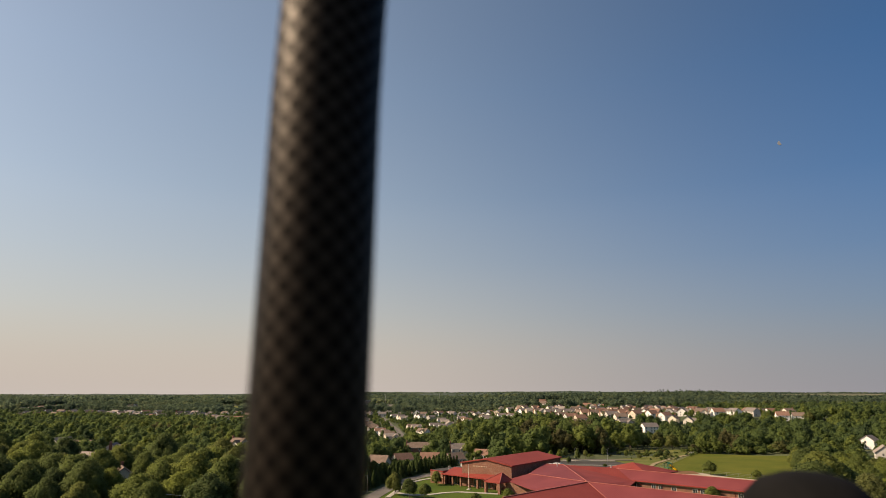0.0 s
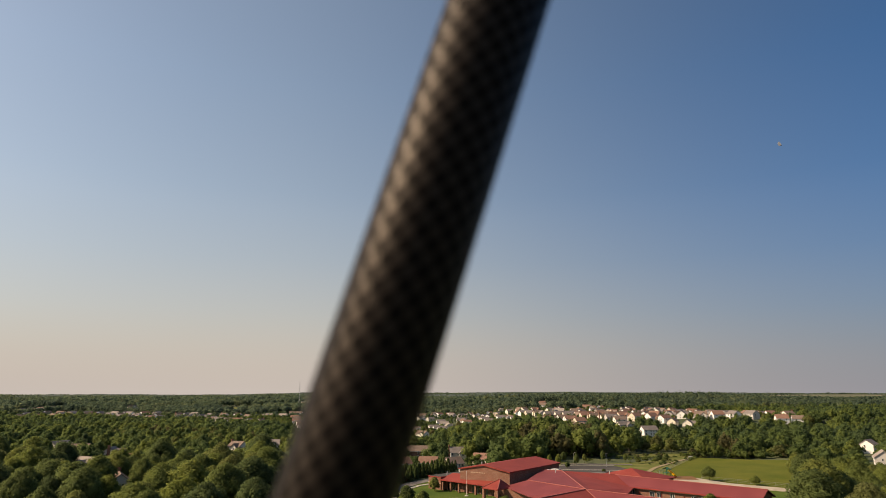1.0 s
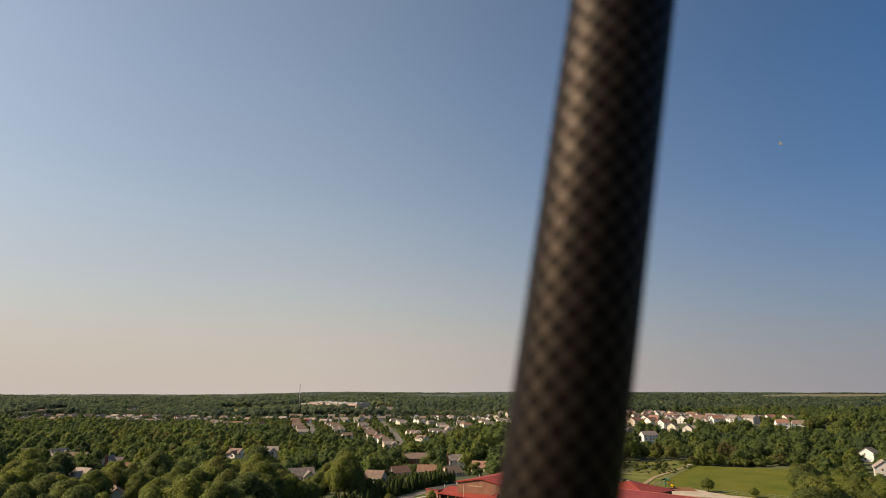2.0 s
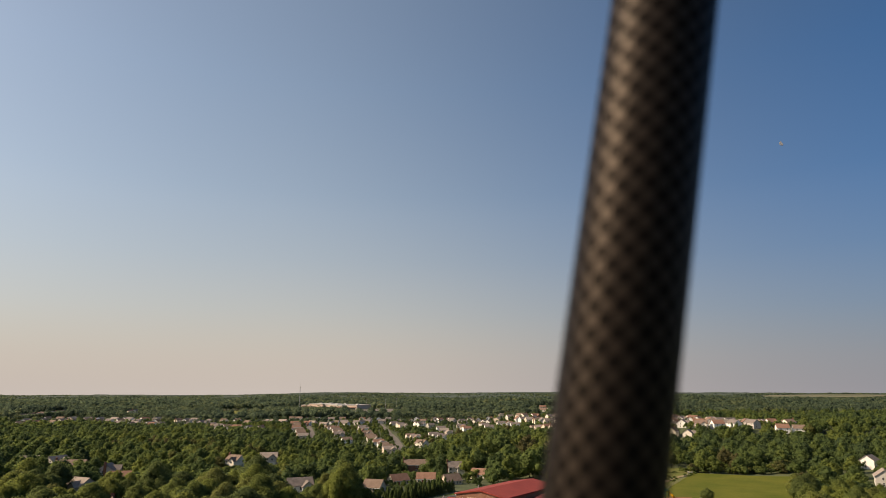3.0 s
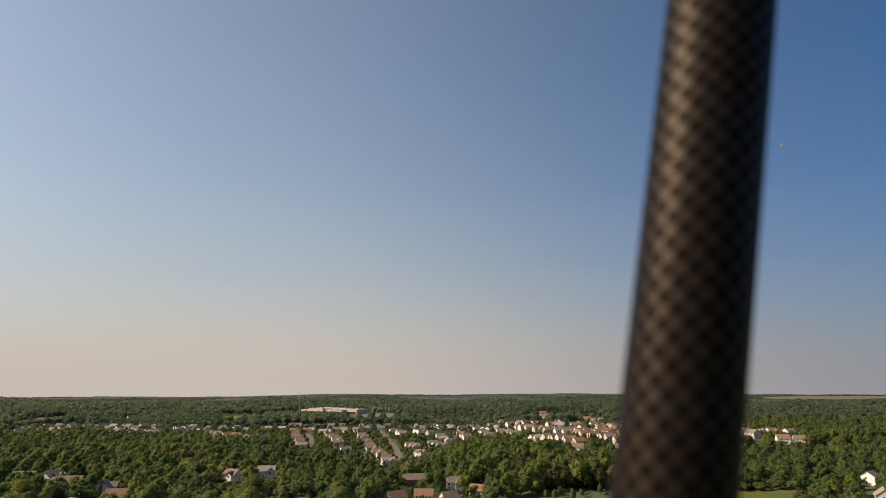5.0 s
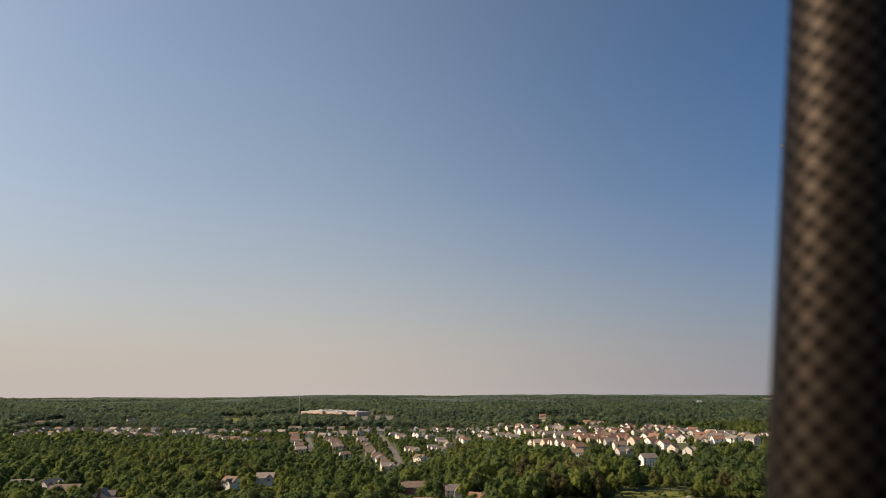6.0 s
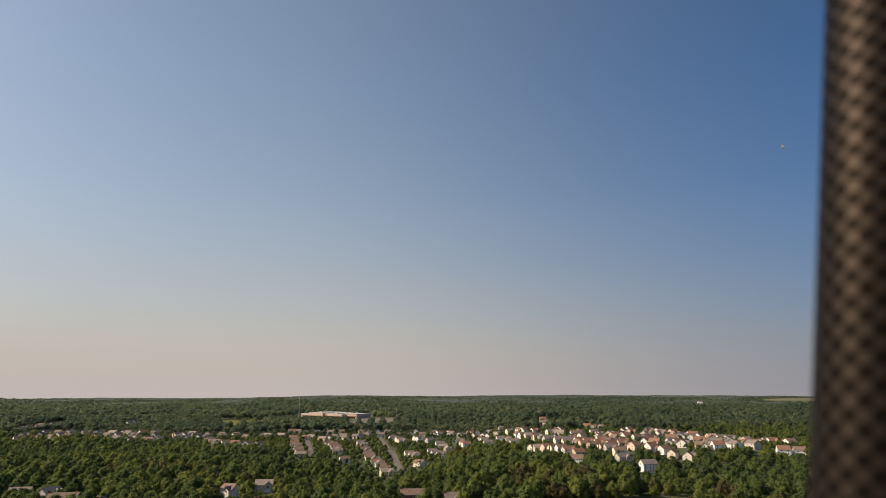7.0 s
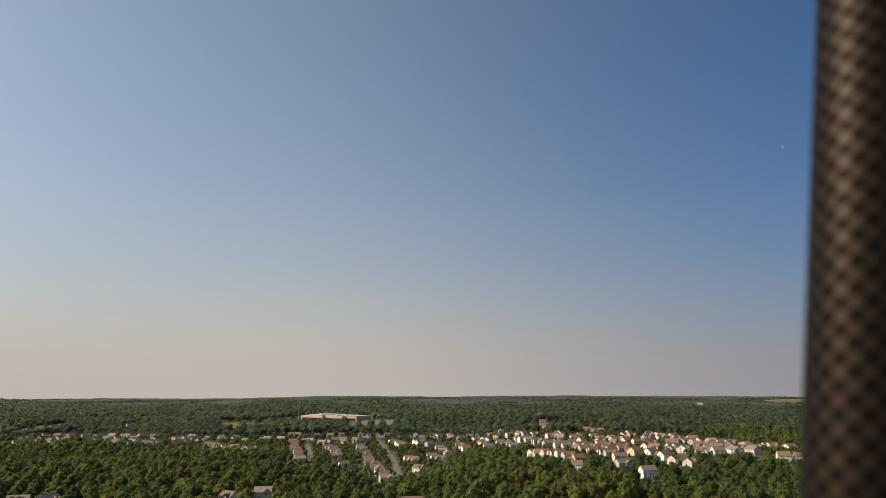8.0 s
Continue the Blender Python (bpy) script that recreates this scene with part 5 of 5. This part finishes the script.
def fence(line, gap, h, label):
    root = thing("chain_link_fence", label, "fence", pose(line[0][0], line[0][1], gz(*line[0])))
    ox, oy = line[0]
    for (xa, ya), (xb, yb) in zip(line, line[1:]):
        n = max(1, int(math.hypot(xb - xa, yb - ya) / gap))
        for i in range(n + 1):
            x, y = xa + (xb - xa) * i / n - ox, ya + (yb - ya) * i / n - oy
            part("post", one_rod((x, y, -0.5), (x, y, h), 0.05, 0.05, sides=6), M_STEEL, root)
        for z in (0.6, h * 0.65, h - 0.03):
            part("rail", one_rod((xa - ox, ya - oy, z), (xb - ox, yb - oy, z), 0.035, 0.035, sides=5), M_STEEL, root)


fence([(106, 336), (128, 372), (161, 428)], 5, 1.9, "grey chain-link fence climbing beside the field")
fence([(124, 322), (140, 306), (156, 292)], 5, 1.9, "grey chain-link fence along the playground")
shed = thing("field_shelter", "small pale shelter at the edge of the field", "shelter", pose(158, 425, 0, 0, 0, -20) @ Matrix.Scale(0.65, 4))
for x, y in ((-1.6, -1), (1.6, -1), (-1.6, 1), (1.6, 1)):
    part("post", one_box(x - 0.09, x + 0.09, y - 0.09, y + 0.09, -0.3, 2.4), M_STEEL, shed)
part("roof", one_box(-2.0, 2.0, -1.4, 1.4, 2.4, 2.6), M_FLATROOF, shed)
part("back_panel", one_box(-1.5, 1.5, 0.92, 0.98, 0.4, 2.2), M_METALBOX, shed)
ribbon("dirt_track", [(104, 345), (118, 372), (140, 404), (160, 428)], 2.6, 0.3, M_DIRT, "bare dirt track along the field fence", "track")
for x0, y0, x1, y1 in ((58, 362, 100, 358), (57, 386, 98, 383), (56, 348, 104, 345)):
    ribbon("kerb_island", [(x0, y0), (x1, y1)], 1.6, 0.4, M_CONCRETE, "pale concrete kerb island in the parking lot", "kerb")
ribbon("driveway", [(46, 336), (50, 384), (58, 392), (110, 388)], 4, 0.3, M_STREET, "grey drive round the parking lot", "road")

# ---------------------------------------------------------------- moon
bm = bmesh.new()
MR = 16.0
arc = [(-MR * math.sin(a), MR * math.cos(a)) for a in (math.pi * i / 24 for i in range(25))]
inner = [(0.05 * MR * math.sin(a), MR * math.cos(a)) for a in (math.pi * i / 24 for i in range(25))]
for (xa, za), (xb, zb), (xc, zc), (xd, zd) in zip(arc, arc[1:], inner[1:], inner):
    da, db = math.sqrt(max(MR * MR - xa * xa - za * za, 0)), math.sqrt(max(MR * MR - xb * xb - zb * zb, 0))
    bm.faces.new([bm.verts.new(p) for p in ((xa, 0, za), (xb, 0, zb), (xc, -8, zc), (xd, -8, zd))])
bmesh.ops.remove_doubles(bm, verts=bm.verts, dist=0.01)
moon = mesh_object("moon", bm, mottled("moon_dust", (0.15, 0.165, 0.2), (0.2, 0.215, 0.25), 0.08, 0.02, 1.0, 0, 0.1))
mx, mzz = (1383 - 784) / 1122.5, (441 - 255.5) / 1122.5
pt = radians(12.85)
mdir = Vector((mx, math.cos(pt) - mzz * math.sin(pt), math.sin(pt) + mzz * math.cos(pt))).normalized()
moon.matrix_basis = Matrix.Translation(Vector((0, 0, 56)) + mdir * 4700) @ pose(0, 0, 0, 0, -25, -28)
tagged(moon, "pale half moon in the daytime sky", "moon", kind="structure")

# ---------------------------------------------------------------- motor pod with its green lamp, clamped to the tube
M_POD = mottled("satin_bronze_metal", (0.26, 0.215, 0.185), (0.34, 0.285, 0.25), 30, 400, 0.36, 0.05, 0.0005, 0.5)
M_POD.node_tree.nodes["Principled BSDF"].inputs["Metallic"].default_value = 0.55
M_PODDARK = mottled("dark_rubber", (0.02, 0.02, 0.02), (0.035, 0.035, 0.035), 30, 400, 0.6, 0.05, 0.0005)
M_RUBBER = mottled("matte_black_rubber", (0.006, 0.006, 0.006), (0.012, 0.011, 0.011), 30, 400, 0.95, 0.1, 0.0005, 0.1)
M_DOME, _t, _b = material("frosted_lamp_dome", 0.4, 0, 0.4)
_b.inputs["Base Color"].default_value = (0.045, 0.05, 0.038, 1)
M_LED, _t, _b = material("green_lamp", 0.4)
_b.inputs["Base Color"].default_value = (0.02, 0.4, 0.06, 1)
_b.inputs["Emission Color"].default_value = (0.0, 1.0, 0.09, 1)
_b.inputs["Emission Strength"].default_value = 0.6
POD_RISE = 4.9


def turned(profile, seg=32):
    """A body turned about z from (radius, height) pairs."""
    bm = bmesh.new()
    rings = []
    for r, z in profile:
        rings.append([bm.verts.new((r * math.cos(2 * math.pi * i / seg), r * math.sin(2 * math.pi * i / seg), z)) for i in range(seg)])
    for a, b in zip(rings, rings[1:]):
        for i in range(seg):
            k = (i + 1) % seg
            bm.faces.new((a[i], a[k], b[k], b[i]))
    bm.faces.new(rings[0][::-1])
    bm.faces.new(rings[-1])
    return bm


def motor_pod(x, y, z, lean, grip, spin, disc, tip):
    """A motor pod whose arm reaches the clamp at grip, with its two-bladed propeller at the height disc, turned by spin and tipped by tip degrees."""
    pod = thing("motor_pod", "bronze-grey drone motor pod with a green lamp underneath", "motor pod", pose(x, y, z, *lean, 0), "motor pods")
    part("housing", turned([(0.0205, 0.0), (0.0215, 0.003), (0.0215, 0.018), (0.0198, 0.025), (0.0175, 0.029), (0.0175, 0.05), (0.0145, 0.056)]), M_POD, pod, "satin bronze-grey motor housing", smooth=True)
    part("seal_ring", turned([(0.0205, -0.0035), (0.022, -0.0028), (0.022, 0.0005), (0.0205, 0.001)]), M_PODDARK, pod)
    part("lamp_dome", turned([(0.0195, -0.003), (0.0193, -0.008), (0.0182, -0.0125), (0.0155, -0.0165), (0.011, -0.0195), (0.005, -0.0213), (0.001, -0.0217)]), M_DOME, pod, "frosted dome under the motor", smooth=True)
    part("green_lamp", turned([(0.0052, -0.0195), (0.0048, -0.0213), (0.003, -0.0226), (0.001, -0.023)], 20), M_LED, pod, "glowing green lamp", smooth=True)
    bm = turned([(0.010, -0.004), (0.0115, -0.002), (0.0115, 0.022), (0.0095, 0.026)], 24)
    bmesh.ops.translate(bm, vec=(0.0125, 0.004, 0), verts=bm.verts)
    part("side_housing", bm, M_POD, pod, smooth=True)
    part("motor_bell", turned([(0.014, 0.058), (0.0175, 0.06), (0.0175, 0.078), (0.012, 0.082)]), M_STEEL, pod, smooth=True)
    g = pod.matrix_basis.inverted() @ Vector(grip)
    part("arm", one_rod((0, 0, 0.035), g, 0.0075, 0.0075, sides=20), M_PODDARK, pod, "slim dark carbon arm")
    part("clamp", one_rod(g - Vector((0.006, 0, 0.025)), g + Vector((0.006, 0, 0.025)), 0.0165, 0.0165, sides=20), M_PODDARK, pod)
    for side in (1, -1):
        bm = bmesh.new()
        n = 10
        strips = []
        for i in range(n + 1):
            f = i / n
            ch = 0.009 * (0.55 + 1.1 * f) * (1 - 0.75 * f * f)
            bx, tw = side * (0.018 + 0.14 * f), side * (0.006 * (1 - f))
            strips.append([bm.verts.new(p) for p in ((bx, -ch, disc + tw + 0.001), (bx, ch, disc - tw + 0.001), (bx, ch, disc - tw - 0.001), (bx, -ch, disc + tw - 0.001))])
        for a, b in zip(strips, strips[1:]):
            for j in range(4):
                bm.faces.new((a[j], a[(j + 1) % 4], b[(j + 1) % 4], b[j]))
        bm.faces.new(strips[0])
        bm.faces.new(strips[-1][::-1])
        bmesh.ops.rotate(bm, verts=bm.verts, cent=(0, 0, 0), matrix=Matrix.Rotation(radians(tip), 3, "X") @ Matrix.Rotation(radians(spin), 3, "Z"))
        part("propeller_blade", bm, M_PODDARK, pod, "dark grey propeller blade", smooth=True)
    return pod


def tube_point(z):
    return (tube_x(z), TUBE_Y, z)


foot_z = START - 0.42 - 0.05
foot_x = tube_x(START - 0.392) + 0.0245 + 0.136
foot = thing("landing_foot", "black rubber landing foot on a thin strut", "landing foot", pose(foot_x, 0.25, foot_z))
part("rubber_tip", turned([(0.02, -0.05), (0.0245, -0.03), (0.0245, 0.004), (0.022, 0.013), (0.016, 0.019), (0.008, 0.0215), (0.001, 0.022)]), M_RUBBER, foot, "rounded black rubber tip", smooth=True)
part("strut", one_rod((0, 0, -0.04), foot.matrix_basis.inverted() @ Vector((tube_x(foot_z - 0.22), TUBE_Y, foot_z - 0.22)), 0.007, 0.007, sides=12), M_RUBBER, foot)
low = START - 0.05
motor_pod(tube_x(START + POD_RISE) - 0.0015, 0.36, START + POD_RISE + 0.216, (-16, 4), tube_point(START + POD_RISE + 0.33), -28, 0.012, 34)
motor_pod(tube_x(low + 0.028) - 0.0235, 0.36, low + 0.2185, (-16, 8), tube_point(low + 0.33), -40, 0.012, 34)
motor_pod(tube_x(low + 0.028) + 0.325, 0.40, low + 0.147, (-12, 9), tube_point(low + 0.36), 172, 0.085, 0)
